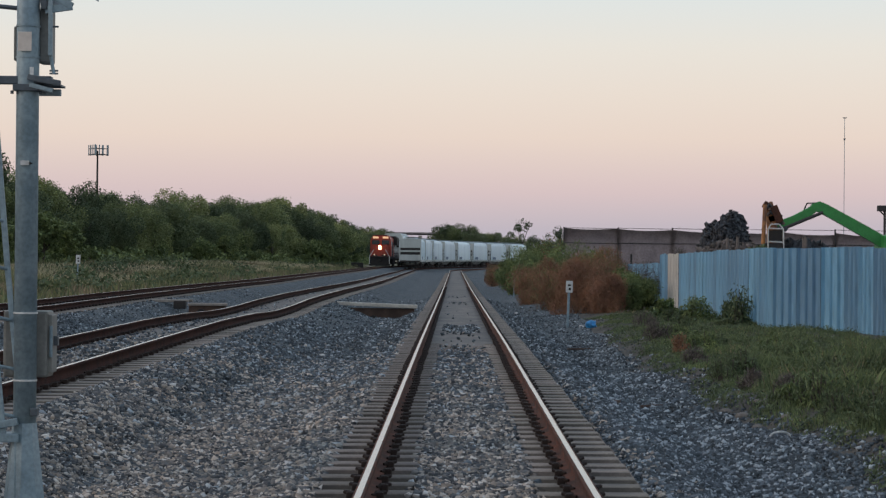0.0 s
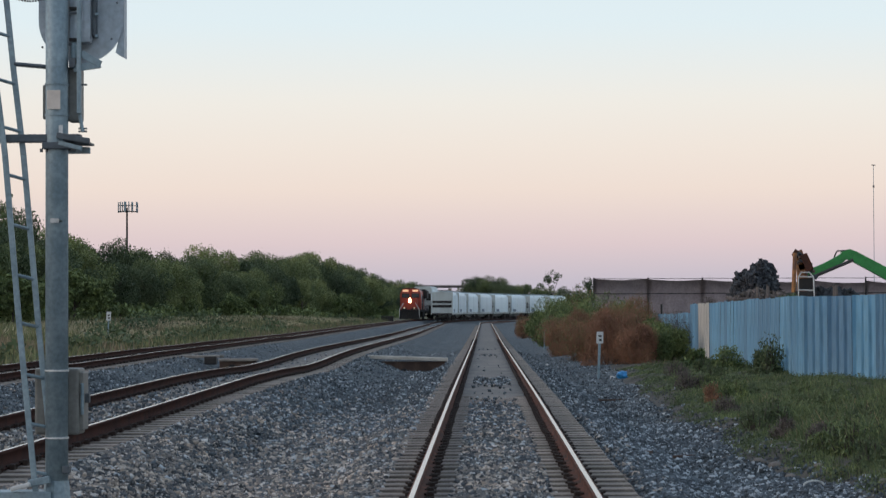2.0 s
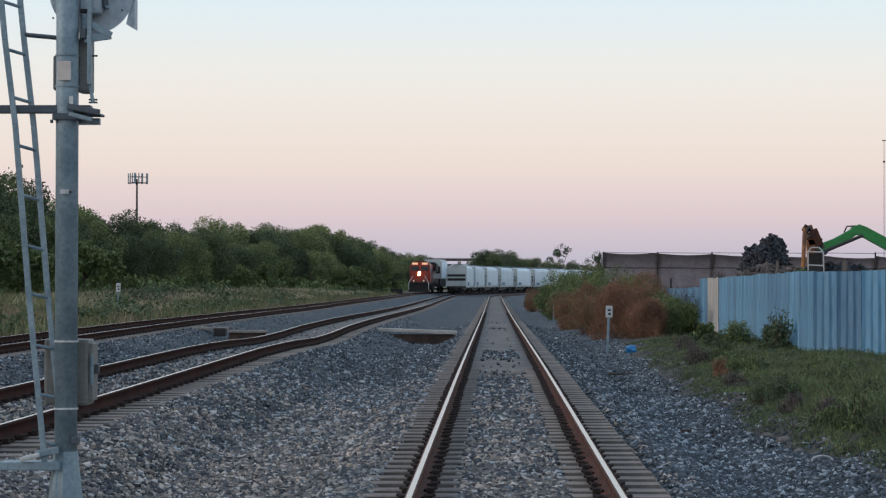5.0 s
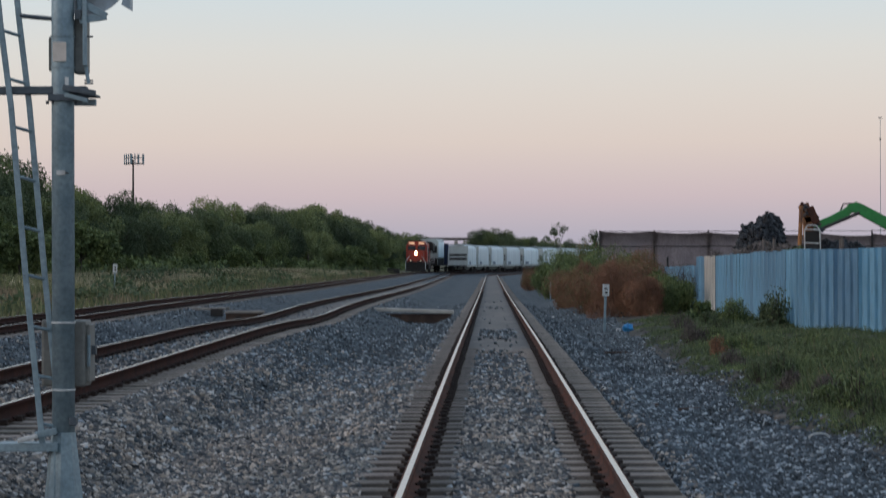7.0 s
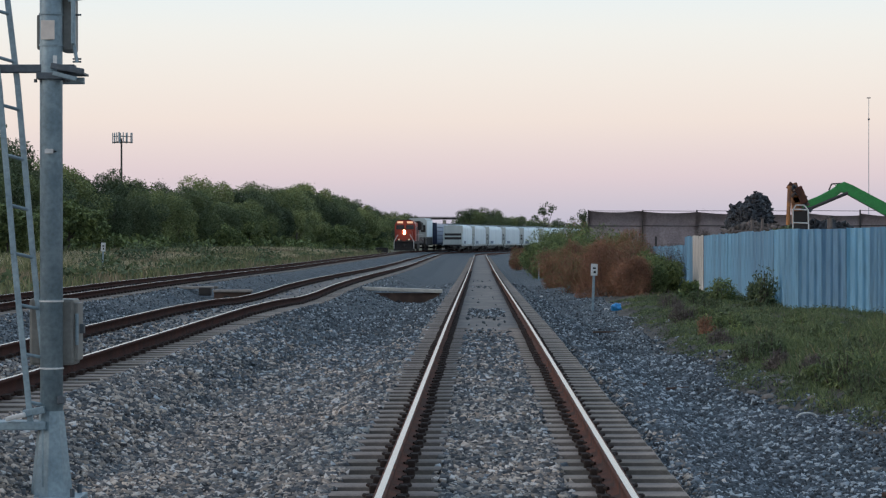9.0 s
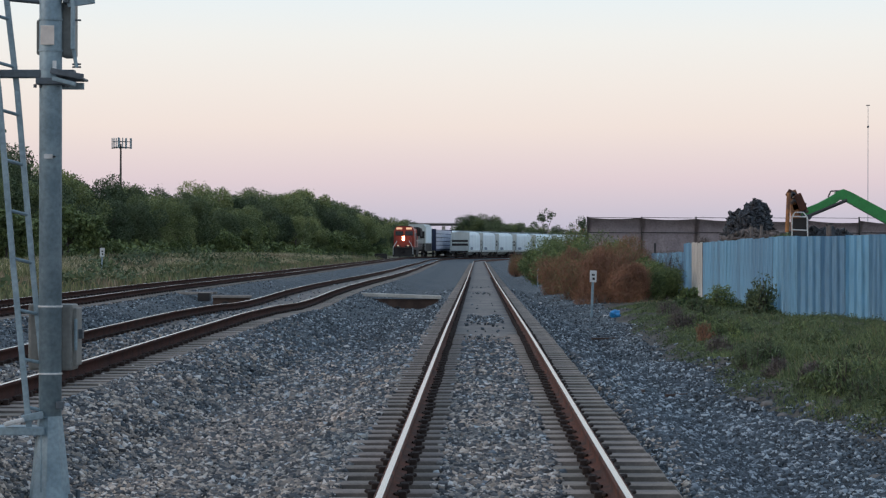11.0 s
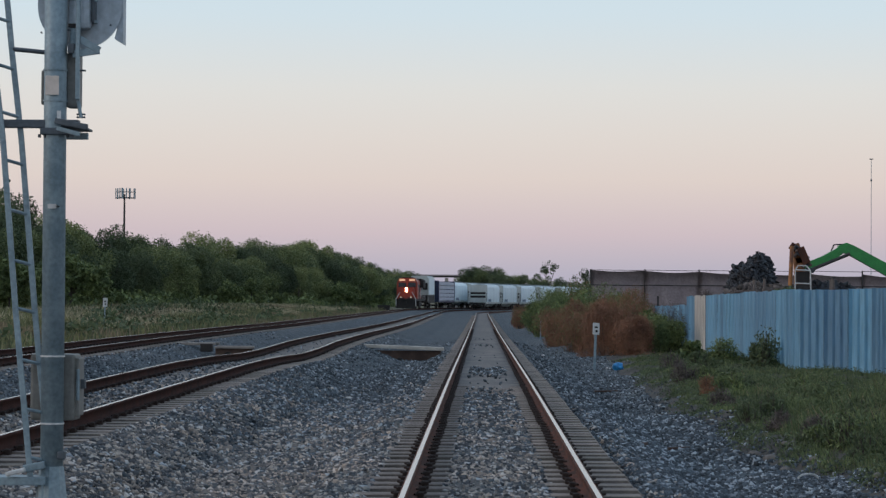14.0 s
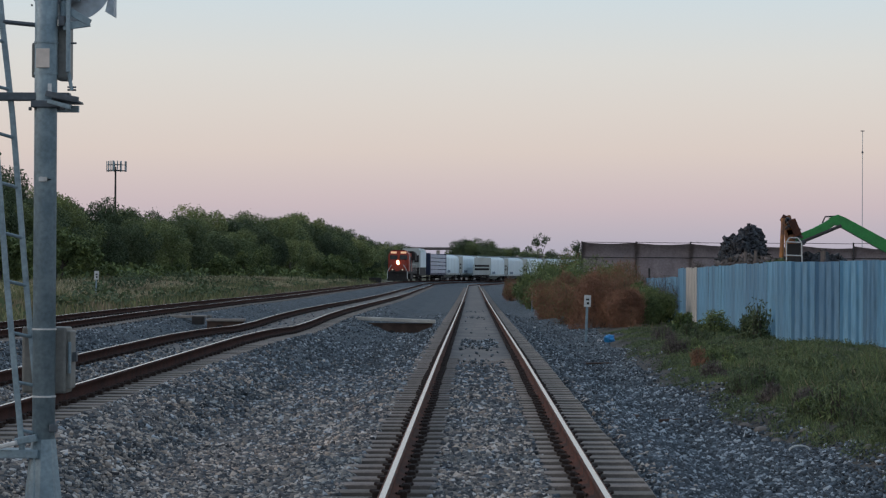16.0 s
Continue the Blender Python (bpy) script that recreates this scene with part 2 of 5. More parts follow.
# ---------- mesh helpers ----------
def part(name, bm, material, parent, label="", smooth=False):
    me = bpy.data.meshes.new(name)
    bm.to_mesh(me)
    bm.free()
    for m in (material if isinstance(material, (list, tuple)) else [material]):
        me.materials.append(m)
    if smooth:
        me.shade_smooth()
    ob = new(name, me)
    ob.parent = parent
    if label:
        ob["label"] = label
    return ob


def raw(name, verts, faces, material, parent=None, index=None, smooth=False):
    """A mesh from numpy arrays of corners and equal-sided faces."""
    me = bpy.data.meshes.new(name)
    verts, faces = np.asarray(verts, np.float32), np.asarray(faces, np.int32)
    k = faces.shape[1]
    me.vertices.add(len(verts))
    me.vertices.foreach_set("co", verts.ravel())
    me.loops.add(faces.size)
    me.loops.foreach_set("vertex_index", faces.ravel())
    me.polygons.add(len(faces))
    me.polygons.foreach_set("loop_start", np.arange(0, faces.size, k, dtype=np.int32))
    for m in (material if isinstance(material, (list, tuple)) else [material]):
        me.materials.append(m)
    if index is not None:
        me.polygons.foreach_set("material_index", np.asarray(index, np.int32))
    me.update(calc_edges=True)
    me.validate()
    if smooth:
        me.shade_smooth()
    ob = new(name, me)
    ob.parent = parent
    return ob


def box(bm, x0, x1, y0, y1, z0, z1, bevel=0.0, m=None):
    r = bmesh.ops.create_cube(bm, size=1)
    v = r["verts"]
    bmesh.ops.transform(bm, verts=v, matrix=Matrix.Translation(((x0 + x1) / 2, (y0 + y1) / 2, (z0 + z1) / 2))
                        @ Matrix.Diagonal((x1 - x0, y1 - y0, z1 - z0, 1)))
    if bevel:
        es = list({e for w in v for e in w.link_edges})
        g = bmesh.ops.bevel(bm, geom=es, offset=bevel, segments=2, profile=0.6, affect="EDGES")
        v = list({w for f in g["faces"] for w in f.verts} | {w for w in v if w.is_valid})
    if m is not None:
        bmesh.ops.transform(bm, verts=[w for w in v if w.is_valid], matrix=m)
    return bm


def B(*a, **k):
    return box(bmesh.new(), *a, **k)


def rod(bm, p, q, r, r2=None, seg=10):
    p, q = Vector(p), Vector(q)
    d = q - p
    m = Matrix.Translation((p + q) / 2) @ d.to_track_quat("Z", "Y").to_matrix().to_4x4()
    bmesh.ops.create_cone(bm, cap_ends=True, segments=seg, radius1=r, radius2=r if r2 is None else r2, depth=d.length, matrix=m)
    return bm


def Rod(*a, **k):
    return rod(bmesh.new(), *a, **k)


def prism(outline, y0, y1):
    """An outline in x and z, drawn out along y."""
    bm = bmesh.new()
    a = [bm.verts.new((x, y0, z)) for x, z in outline]
    b = [bm.verts.new((x, y1, z)) for x, z in outline]
    bm.faces.new(a[::-1])
    bm.faces.new(b)
    for i in range(len(a)):
        j = (i + 1) % len(a)
        bm.faces.new((a[i], a[j], b[j], b[i]))
    bmesh.ops.recalc_face_normals(bm, faces=bm.faces)
    return bm


def thing(name, label, category, at=(0, 0, 0), turn=0, group="", kind=""):
    ob = new(name)
    ob.empty_display_size = 0.2
    ob.matrix_basis = pose(*at, 0, 0, turn)
    return tagged(ob, label, category, group, kind)


def smooth_steps(y, pts, spread=1.0):
    """A run of levels, rounded off over a few metres."""
    ys, vs = zip(*pts)
    y = np.asarray(y, float)
    return sum(np.interp(y + o * spread, ys, vs) * w for o, w in ((-8, .1), (-4, .22), (0, .36), (4, .22), (8, .1)))


# ---------- plan of the line: three tracks that bend to the right far off ----------
Y0, RAD, X_A, X_B = 328.0, 560.0, -11.16, -6.3
Y0C, RADC = 320.0, 450.0


def bend(y, y0, rad):
    return np.where(y > y0, rad - np.sqrt(np.maximum(rad ** 2 - np.minimum(np.maximum(y - y0, 0), rad * 0.8) ** 2, 1)), 0)


def x_a(y):
    return X_A + bend(y, Y0, RAD)


def x_b(y):
    return -5.46 + smooth_steps(y, [(0, 0), (150, 0), (328, -0.84), (4000, -0.84)]) + bend(y, Y0, RAD)


def x_c(y):
    return bend(y, Y0C, RADC)


def z_a(y):
    return smooth_steps(y, [(0, .17), (60, .195), (76, .225), (95, .205), (110, .195), (125, .15), (200, .13), (340, .07), (4000, .07)])


def z_b(y):
    return smooth_steps(y, [(0, .19), (27, .19), (36, .21), (47, .232), (54, .19), (60, .105), (66, .105), (74, .16), (84, .17), (98, .145),
                            (126, .06), (170, -.03), (210, -.05), (280, -.15), (340, -.16), (4000, -.14)], .35)


def z_c(y):
    return smooth_steps(y, [(0, 0), (42, 0), (70, -.075), (105, -.165), (140, -.23), (190, -.265), (260, -.29), (4000, -.29)])


TRACKS = {"a": (x_a, z_a), "b": (x_b, z_b), "c": (x_c, z_c)}
CULVERT_Y = 81.5


DIRT_GAPS = ((51.5, 58.5), (88, 94), (106, 150))


def stony(y):
    """The stretches of the main track where stones lie bare between the rails."""
    y = np.asarray(y, float)
    out = np.zeros(y.shape, bool)
    for a, b in DIRT_GAPS:
        out |= (y > a) & (y < b)
    return out


def bed(x, y):
    """The ballast beds' height and the natural ground's, whichever is higher."""
    g = np.full_like(x, -0.62)
    for key, (fx, fz) in TRACKS.items():
        s = x - fx(y)
        d = np.abs(s)
        if key == "c":
            right = np.interp(d, [0, 0.42, 0.68, 1.29, 1.42, 1.75, 3.3], [-0.215, -0.225, -0.34, -0.36, -0.27, -0.32, -0.95])
            left = np.interp(d, [0, 0.42, 0.68, 1.02, 1.16, 1.5, 1.8, 3.3], [-0.215, -0.225, -0.34, -0.34, -0.20, -0.22, -0.33, -0.95])
            prof = np.where(s > 0, right, left)
            prof = np.where((d < .62) & (y > 46), np.maximum(prof, -.168), prof)
        else:
            prof = np.interp(d, [0, 0.56, 0.68, 1.1, 1.29, 1.5, 1.8, 3.3], [-0.172, -0.178, -0.235, -0.235, -0.2, -0.24, -0.31, -0.95])
        g = np.maximum(g, fz(y) + prof)
    return g


def ground_z(x, y):
    x, y = np.asarray(x, float), np.asarray(y, float)
    g = bed(x, y)
    mid = (x > -11.2) & (x < 0.0) & (y < 330)
    g = np.where(mid, np.maximum(g, np.interp(y, [56, 70, 98, 120, 170], [-.36, -.5, -.5, -.5, -.64])), g)
    right = np.interp(x, [2.2, 3.2, 5.0, 7.5, 20, 60], [-0.62, -0.50, -0.36, -0.28, -0.25, -0.2])
    right = right + 0.06 * np.sin(y * 0.9 + x * 1.3) * np.clip((x - 2.6) / 1.5, 0, 1) * (y < 120)
    bank = np.clip((x - verge_edge(y) + .1) / .4, 0, 1)
    right = right + .13 * bank * bank * (3 - 2 * bank) * np.clip((80 - y) / 20, 0, 1)
    left = np.interp(x, [-60, -30, -22, -18, -14, -13.4], [0.9, 0.7, 0.3, -0.12, -0.25, -0.62])
    g = np.where(x > 1.2, np.maximum(g, right), np.where(x < -12.0, np.maximum(g, left), g))
    for xa, xb, yc in ((-4.2, -1.5, CULVERT_Y - 1.3), (-8.6, -7.3, 72.6)):
        w = np.clip((x - xa) / 0.5, 0, 1) * np.clip((xb - x) / 0.5, 0, 1)
        g = g - (0.75 if xa > -5 else 0.3) * np.exp(-((y - yc) / 1.3) ** 2) * w
    return g


# ---------- ground ----------
def verge_edge(y):
    return 3.42 + .12 * np.sin(y * .55) + .09 * np.sin(y * 1.7 + 1) + np.interp(y, [20, 24, 28, 32, 45, 55, 67, 80], [.36, .34, .26, .02, .08, .25, .55, .9])


def grid_axis(bands):
    out = []
    for a, b, step in bands:
        out += list(np.arange(a, b, step))
    return np.array(out + [bands[-1][1]])


def make_ground():
    xs = grid_axis([(-3000, -400, 260), (-400, -80, 20), (-80, -16, 4), (-16, 8, 0.2), (8, 30, 2), (30, 100, 10), (100, 400, 30), (400, 3000, 260)])
    ys = grid_axis([(-400, -10, 40), (-10, 11, .6), (11, 40, 0.25), (40, 110, 0.5), (110, 340, 3), (340, 480, 2), (480, 800, 20), (800, 4800, 200)])
    gx, gy = np.meshgrid(xs, ys)
    gz = ground_z(gx, gy)
    rough = np.array([noise.noise((x * 2.3, y * 2.3, 0)) for x, y in zip(gx.ravel(), gy.ravel())]).reshape(gx.shape)
    gz = gz + rough * 0.028 * ((gx > -13) & (gx < 3.2) & (gy < 120))
    nx, ny = len(xs), len(ys)
    idx = np.arange(nx * ny).reshape(ny, nx)
    faces = np.stack([idx[:-1, :-1], idx[:-1, 1:], idx[1:, 1:], idx[1:, :-1]], -1).reshape(-1, 4)
    v = np.stack([gx, gy, gz], -1).reshape(-1, 3)
    c = v[faces].mean(1)
    near = np.min([np.abs(c[:, 0] - f(c[:, 1])) for f, _ in TRACKS.values()], 0)
    wob = 0.25 * np.sin(c[:, 1] * 0.8) + 0.2 * np.sin(c[:, 1] * 2.3)
    stone = (near < np.where(c[:, 0] > 0, verge_edge(c[:, 1]) - .2, 2.75 + wob)) | ((c[:, 0] > -11) & (c[:, 0] < 0) & (c[:, 1] < 420))
    index = stone.astype(int)
    index[~stone & (c[:, 0] < -11)] = 3
    side = c[:, 0] - x_c(c[:, 1])
    index[(np.abs(side) < .66) & ((c[:, 1] > 43) | ((np.abs(side) > .45) & (c[:, 1] > 38)))] = 2
    for key in "ab":
        index[(np.abs(c[:, 0] - TRACKS[key][0](c[:, 1])) < .62) & (c[:, 1] < 200)] = 2
    ob = raw("ground", v, faces, [M_SOIL, M_BALLAST, M_DIRT, M_FIELD_SOIL], index=index, smooth=True)
    tagged(ob, "gravel railway bed with scrubby soil beside it", "ground", kind="structure")


make_ground()


def scatter_stones():
    """Loose crushed stone on the near beds."""
    rng = np.random.default_rng(4)
    iv = np.array([[1, 0, 0], [0, 1, 0], [-1, 0, 0], [0, -1, 0], [0, 0, 1], [0, 0, -1]], float)
    fi = np.array([[0, 1, 4], [1, 2, 4], [2, 3, 4], [3, 0, 4], [1, 0, 5], [2, 1, 5], [3, 2, 5], [0, 3, 5]])
    pts = []
    for y0, y1, dens, s in ((13.2, 20, 1150, .0215), (20, 28, 800, .022), (28, 42, 380, .025), (42, 60, 90, .023), (60, 84, 26, .024), (84, 110, 8, .024)):
        x0 = max(-12.8, -0.22 * y1 - 0.6)
        n = int((4.4 - x0) * (y1 - y0) * dens)
        x, y = rng.uniform(x0, 4.4, n), rng.uniform(y0, y1, n)
        size = s * np.minimum(rng.lognormal(0.04, 0.45, n), 2.1)
        d = np.abs(x - x_c(y))
        db = np.minimum(np.abs(x - x_b(y)), np.abs(x - x_a(y)))
        keep = (x > -0.22 * y - 0.7) & (x < 0.19 * y + 0.6)
        keep &= ~((d > 0.66) & (d < 0.84)) & ~((db > 0.66) & (db < 0.84))
        keep &= ~((d > 0.84) & (d < np.where(x < 0, 1.08, 1.24)) & (rng.random(n) < 0.95))
        keep &= ~((d < 0.66) & (d > 0.42) & (rng.random(n) < 0.75))
        bare = stony(y + .7 * np.sin(x * 9 + y))
        keep &= ~((d < 0.66) & (rng.random(n) < np.clip((y - 35) / 13, 0, .985) * np.where(bare & (d < .45), .3, 1))) & ~((d > .42) & (d < .66) & (y > 40))
        keep &= ~((db > .84) & (db < 1.2) & (rng.random(n) < 0.74)) & ~((db < .66) & (rng.random(n) < .78))
        keep &= ~((x > 2.6) & (rng.random(n) < (x - verge_edge(y) + .7) / 1.1))
        pts.append(np.stack([x, y, size], 1)[keep])
    p = np.concatenate(pts)
    n = len(p)
    z = ground_z(p[:, 0], p[:, 1]) + 0.012
    inside = np.abs(p[:, 0] - x_c(p[:, 1])) < 0.5
    z = np.where(inside, z + 0.035, z)
    verts = iv[None] * (0.75 + 0.5 * rng.random((n, 6, 1)))
    verts *= (p[:, 2:3] * rng.uniform(0.6, 1.25, (n, 3)))[:, None]
    turn = np.linalg.qr(rng.normal(size=(n, 3, 3)))[0]
    turn *= np.sign(np.linalg.det(turn))[:, None, None]
    verts = np.einsum("nij,nkj->nki", turn, verts) * (1, 1, .8)
    verts += np.stack([p[:, 0], p[:, 1], z], -1)[:, None]
    faces = fi[None] + (np.arange(n) * 6)[:, None, None]
    # the darker mix: right shoulder, and everywhere past roughly 36 m
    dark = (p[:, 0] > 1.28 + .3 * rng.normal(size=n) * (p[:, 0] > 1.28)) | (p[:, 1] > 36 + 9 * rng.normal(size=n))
    for sel, m, text in ((~dark, M_STONE, "loose grey crushed ballast stones between the tracks"), (dark, M_STONE_D, "dark blue-grey crushed ballast on the outer shoulder and farther along")):
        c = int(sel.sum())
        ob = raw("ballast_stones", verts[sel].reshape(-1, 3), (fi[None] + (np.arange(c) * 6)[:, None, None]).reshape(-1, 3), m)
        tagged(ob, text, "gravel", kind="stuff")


# ---------- tracks ----------
RAIL_PROFILE = [(-.021, 0), (.021, 0), (.035, -.006), (.036, -.03), (.009, -.045), (.009, -.135), (.07, -.152), (.07, -.168), (-.07, -.168),
                (-.07, -.152), (-.009, -.135), (-.009, -.045), (-.036, -.03), (-.035, -.006)]


def make_rail(fx, fz, side, y_start, y_end, parent, steel):
    ys = np.concatenate([np.arange(y_start, min(200, y_end), 1.0), np.arange(200, y_end, 4.0)])
    cx, cz = fx(ys) + 0, fz(ys)
    tx = np.gradient(cx, ys)
    nrm = 1 / np.sqrt(1 + tx ** 2)
    k = len(RAIL_PROFILE)
    verts = []
    for px, pz in RAIL_PROFILE:
        off = side * 0.7535 + px
        verts.append(np.stack([cx + off * nrm, ys - off * tx * nrm, cz + pz], -1))
    v = np.stack(verts, 1).reshape(-1, 3)
    n = len(ys)
    faces, ind = [], []
    for j in range(k):
        a = np.arange(n - 1) * k + j
        b = np.arange(n - 1) * k + (j + 1) % k
        faces.append(np.stack([a, b, b + k, a + k], -1))
        ind += [1 if j == 0 else 0] * (n - 1)
    ob = raw("rail", v, np.concatenate(faces)[:, ::-1], [M_RUST if steel is M_STEEL else M_RUST_D, steel], parent, ind)
    return ob


def tie_mesh():
    bm = bmesh.new()
    h, b, t = 1.27, 0.15, 0.125
    rows = []
    for x, zt in ((-h, -.05), (-h + .04, 0), (-.45, 0), (-.3, -.02), (.3, -.02), (.45, 0), (h - .04, 0), (h, -.05)):
        sec = [(-b, -.16), (-b, -.05 + zt), (-t, zt - .008), (-t + .03, zt), (t - .03, zt), (t, zt - .008), (b, -.05 + zt), (b, -.16)]
        rows.append([bm.verts.new((x, y, z)) for y, z in sec])
    for r, s in zip(rows, rows[1:]):
        for i in range(7):
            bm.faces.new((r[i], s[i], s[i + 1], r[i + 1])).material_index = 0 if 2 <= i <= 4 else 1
    bm.faces.new(rows[0])
    bm.faces.new(rows[-1][::-1])
    bmesh.ops.recalc_face_normals(bm, faces=bm.faces)
    return bm


def clip_mesh(side, s):
    """A spring clip with its shoulder, at one side of a rail."""
    bm = bmesh.new()
    if s:
        x = side * 0.7535 + s * 0.10
        box(bm, x - .03, x + .03, -.05, .05, -.005, .055, bevel=.012)
        rod(bm, (x - s * .05, -.06, .035), (x + s * .045, .02, .05), .014, seg=6)
        rod(bm, (x + s * .045, .02, .05), (x - s * .03, .07, .04), .014, seg=6)
    return bm


TIE_STEP = 0.60


def lay_track(key, label, y_start, y_end, y_parts, steel):
    fx, fz = TRACKS[key]
    root = thing("railway_track", label, "railway track", group="parallel railway tracks")
    for side in (-1, 1):
        make_rail(fx, fz, side, y_start, y_end, root, steel).name = "rail"
    bm = tie_mesh()
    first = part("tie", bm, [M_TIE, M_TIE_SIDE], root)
    me = first.data
    tv = np.array([v.co for v in me.vertices])
    clips = []
    for side in (-1, 1):
        for s in (-1, 1):
            clips.append(part("rail_clip", clip_mesh(side, s), M_CLIP, root))
    cvs = [np.array([v.co for v in c.data.vertices]) for c in clips]
    cts = []
    for c in clips:
        c.data.calc_loop_triangles()
        cts.append(np.array([t.vertices for t in c.data.loop_triangles]))
    far_v, far_f, n_far = [], [], 0
    rng = random.Random(key)
    used, i, rest_v, rest_f, n_rest = 0, 0, [], [], 0
    tq = [list(p.vertices) for p in me.polygons]
    quads = np.array([q for q in tq if len(q) == 4])
    kinds = np.array([p.material_index for p in me.polygons if len(p.vertices) == 4])
    y = y_start + 0.3
    while y < min(y_end, 300):
        ang = -math.atan2(float(fx(np.array(y + .5)) - fx(np.array(y - .5))), 1.0) + rng.uniform(-.006, .006)
        m = Matrix.Translation((float(fx(np.array(y))) + rng.uniform(-.012, .012), y, float(fz(np.array(y))) - .176 + rng.uniform(-.006, .004))) \
            @ Matrix.Rotation(ang, 4, "Z")
        if y < y_parts:
            if used == 0:
                first.matrix_basis = m
                for c in clips:
                    c.matrix_basis = m
            else:
                o = new("tie", me)
                o.parent, o.matrix_basis = root, m
                for c in clips if 30 <= used < 104 else ():
                    o = new("rail_clip", c.data)
                    o.parent, o.matrix_basis = root, m
            used += 1
        if (used <= 30 or used > 104) and y < 150:
            mm = np.array(m)
            for cv, ct in zip(cvs, cts):
                far_v.append(cv @ mm[:3, :3].T + mm[:3, 3])
                far_f.append(ct + n_far)
                n_far += len(cv)
        if y < y_parts:
            pass
        else:
            mm = np.array(m)
            rest_v.append(tv @ mm[:3, :3].T + mm[:3, 3])
            rest_f.append(quads + n_rest)
            n_rest += len(tv)
        y += TIE_STEP * (1 + rng.uniform(-.03, .03))
    if far_v:
        tagged(raw("clip_row", np.concatenate(far_v), np.concatenate(far_f), M_CLIP, root), "row of farther rail clips", kind="stuff")
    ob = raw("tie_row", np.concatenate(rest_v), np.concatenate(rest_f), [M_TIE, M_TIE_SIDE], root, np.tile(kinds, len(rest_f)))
    tagged(ob, "row of farther concrete ties", kind="stuff")
    return root


def make_culverts():
    xa, xb = -4.3, -1.42
    root = thing("culvert", "pale concrete culvert headwall with dark timber below, between tracks", "culvert", (0, CULVERT_Y, -.165))
    bm = B(xa, xb, -.25, .25, -.10, .02, bevel=.02)
    bmesh.ops.rotate(bm, verts=bm.verts, cent=(xb, 0, 0), matrix=Matrix.Rotation(.036, 3, "Y"))
    part("cap_beam", bm, M_CONC, root)
    part("wall", B(xa + .3, xb - .1, -.12, .2, -.75, -.10, bevel=.01), M_DARKWOOD, root)
    # solid black rod: the shade inside the hole put in as colour
    part("pipe_mouth", Rod((xb - 1.5, -.22, -.5), (xb - 1.5, .1, -.5), .16, seg=16), M_BLACK, root, "dark round pipe mouth")
    root = thing("culvert", "low culvert deck of weathered planks beside the outer track", "culvert", (0, 74, 0))
    for k in range(3):
        part("plank", B(-8.42 + .03 * k, -7.2 - .04 * k, -.45 + .31 * k, -.16 + .31 * k, -.07, .0 + .012 * (k % 2), bevel=.015), M_PLANK, root)
    for k in range(2):
        part("plank", B(-9.98, -8.72 + .1 * k, 2.3 + .33 * k, 2.6 + .33 * k, -.02, .06, bevel=.015), M_PLANK, root)
    part("bearer", B(-8.4, -7.25, -.36, -.2, -.34, -.07, bevel=.02), M_DARKWOOD, root)
    part("stop_block", B(-9.0, -8.62, .7, 1.05, -.2, .06, bevel=.03), M_BLACK, root, "dark timber block")
    # again a solid black end, coloured for the shade in the hole
    part("pipe_mouth", Rod((-8.0, -.5, -.3), (-8.0, -.1, -.3), .13, seg=16), M_BLACK, root, "dark round pipe mouth")


def obox(p, q, w, t):
    """A bevelled bar from p to q, w across and t deep."""
    p, q = Vector(p), Vector(q)
    d = q - p
    m = Matrix.Translation((p + q) / 2) @ d.to_track_quat("Z", "Y").to_matrix().to_4x4()
    return box(bmesh.new(), -w / 2, w / 2, -t / 2, t / 2, -d.length / 2, d.length / 2, bevel=min(w, t) * .15, m=m)


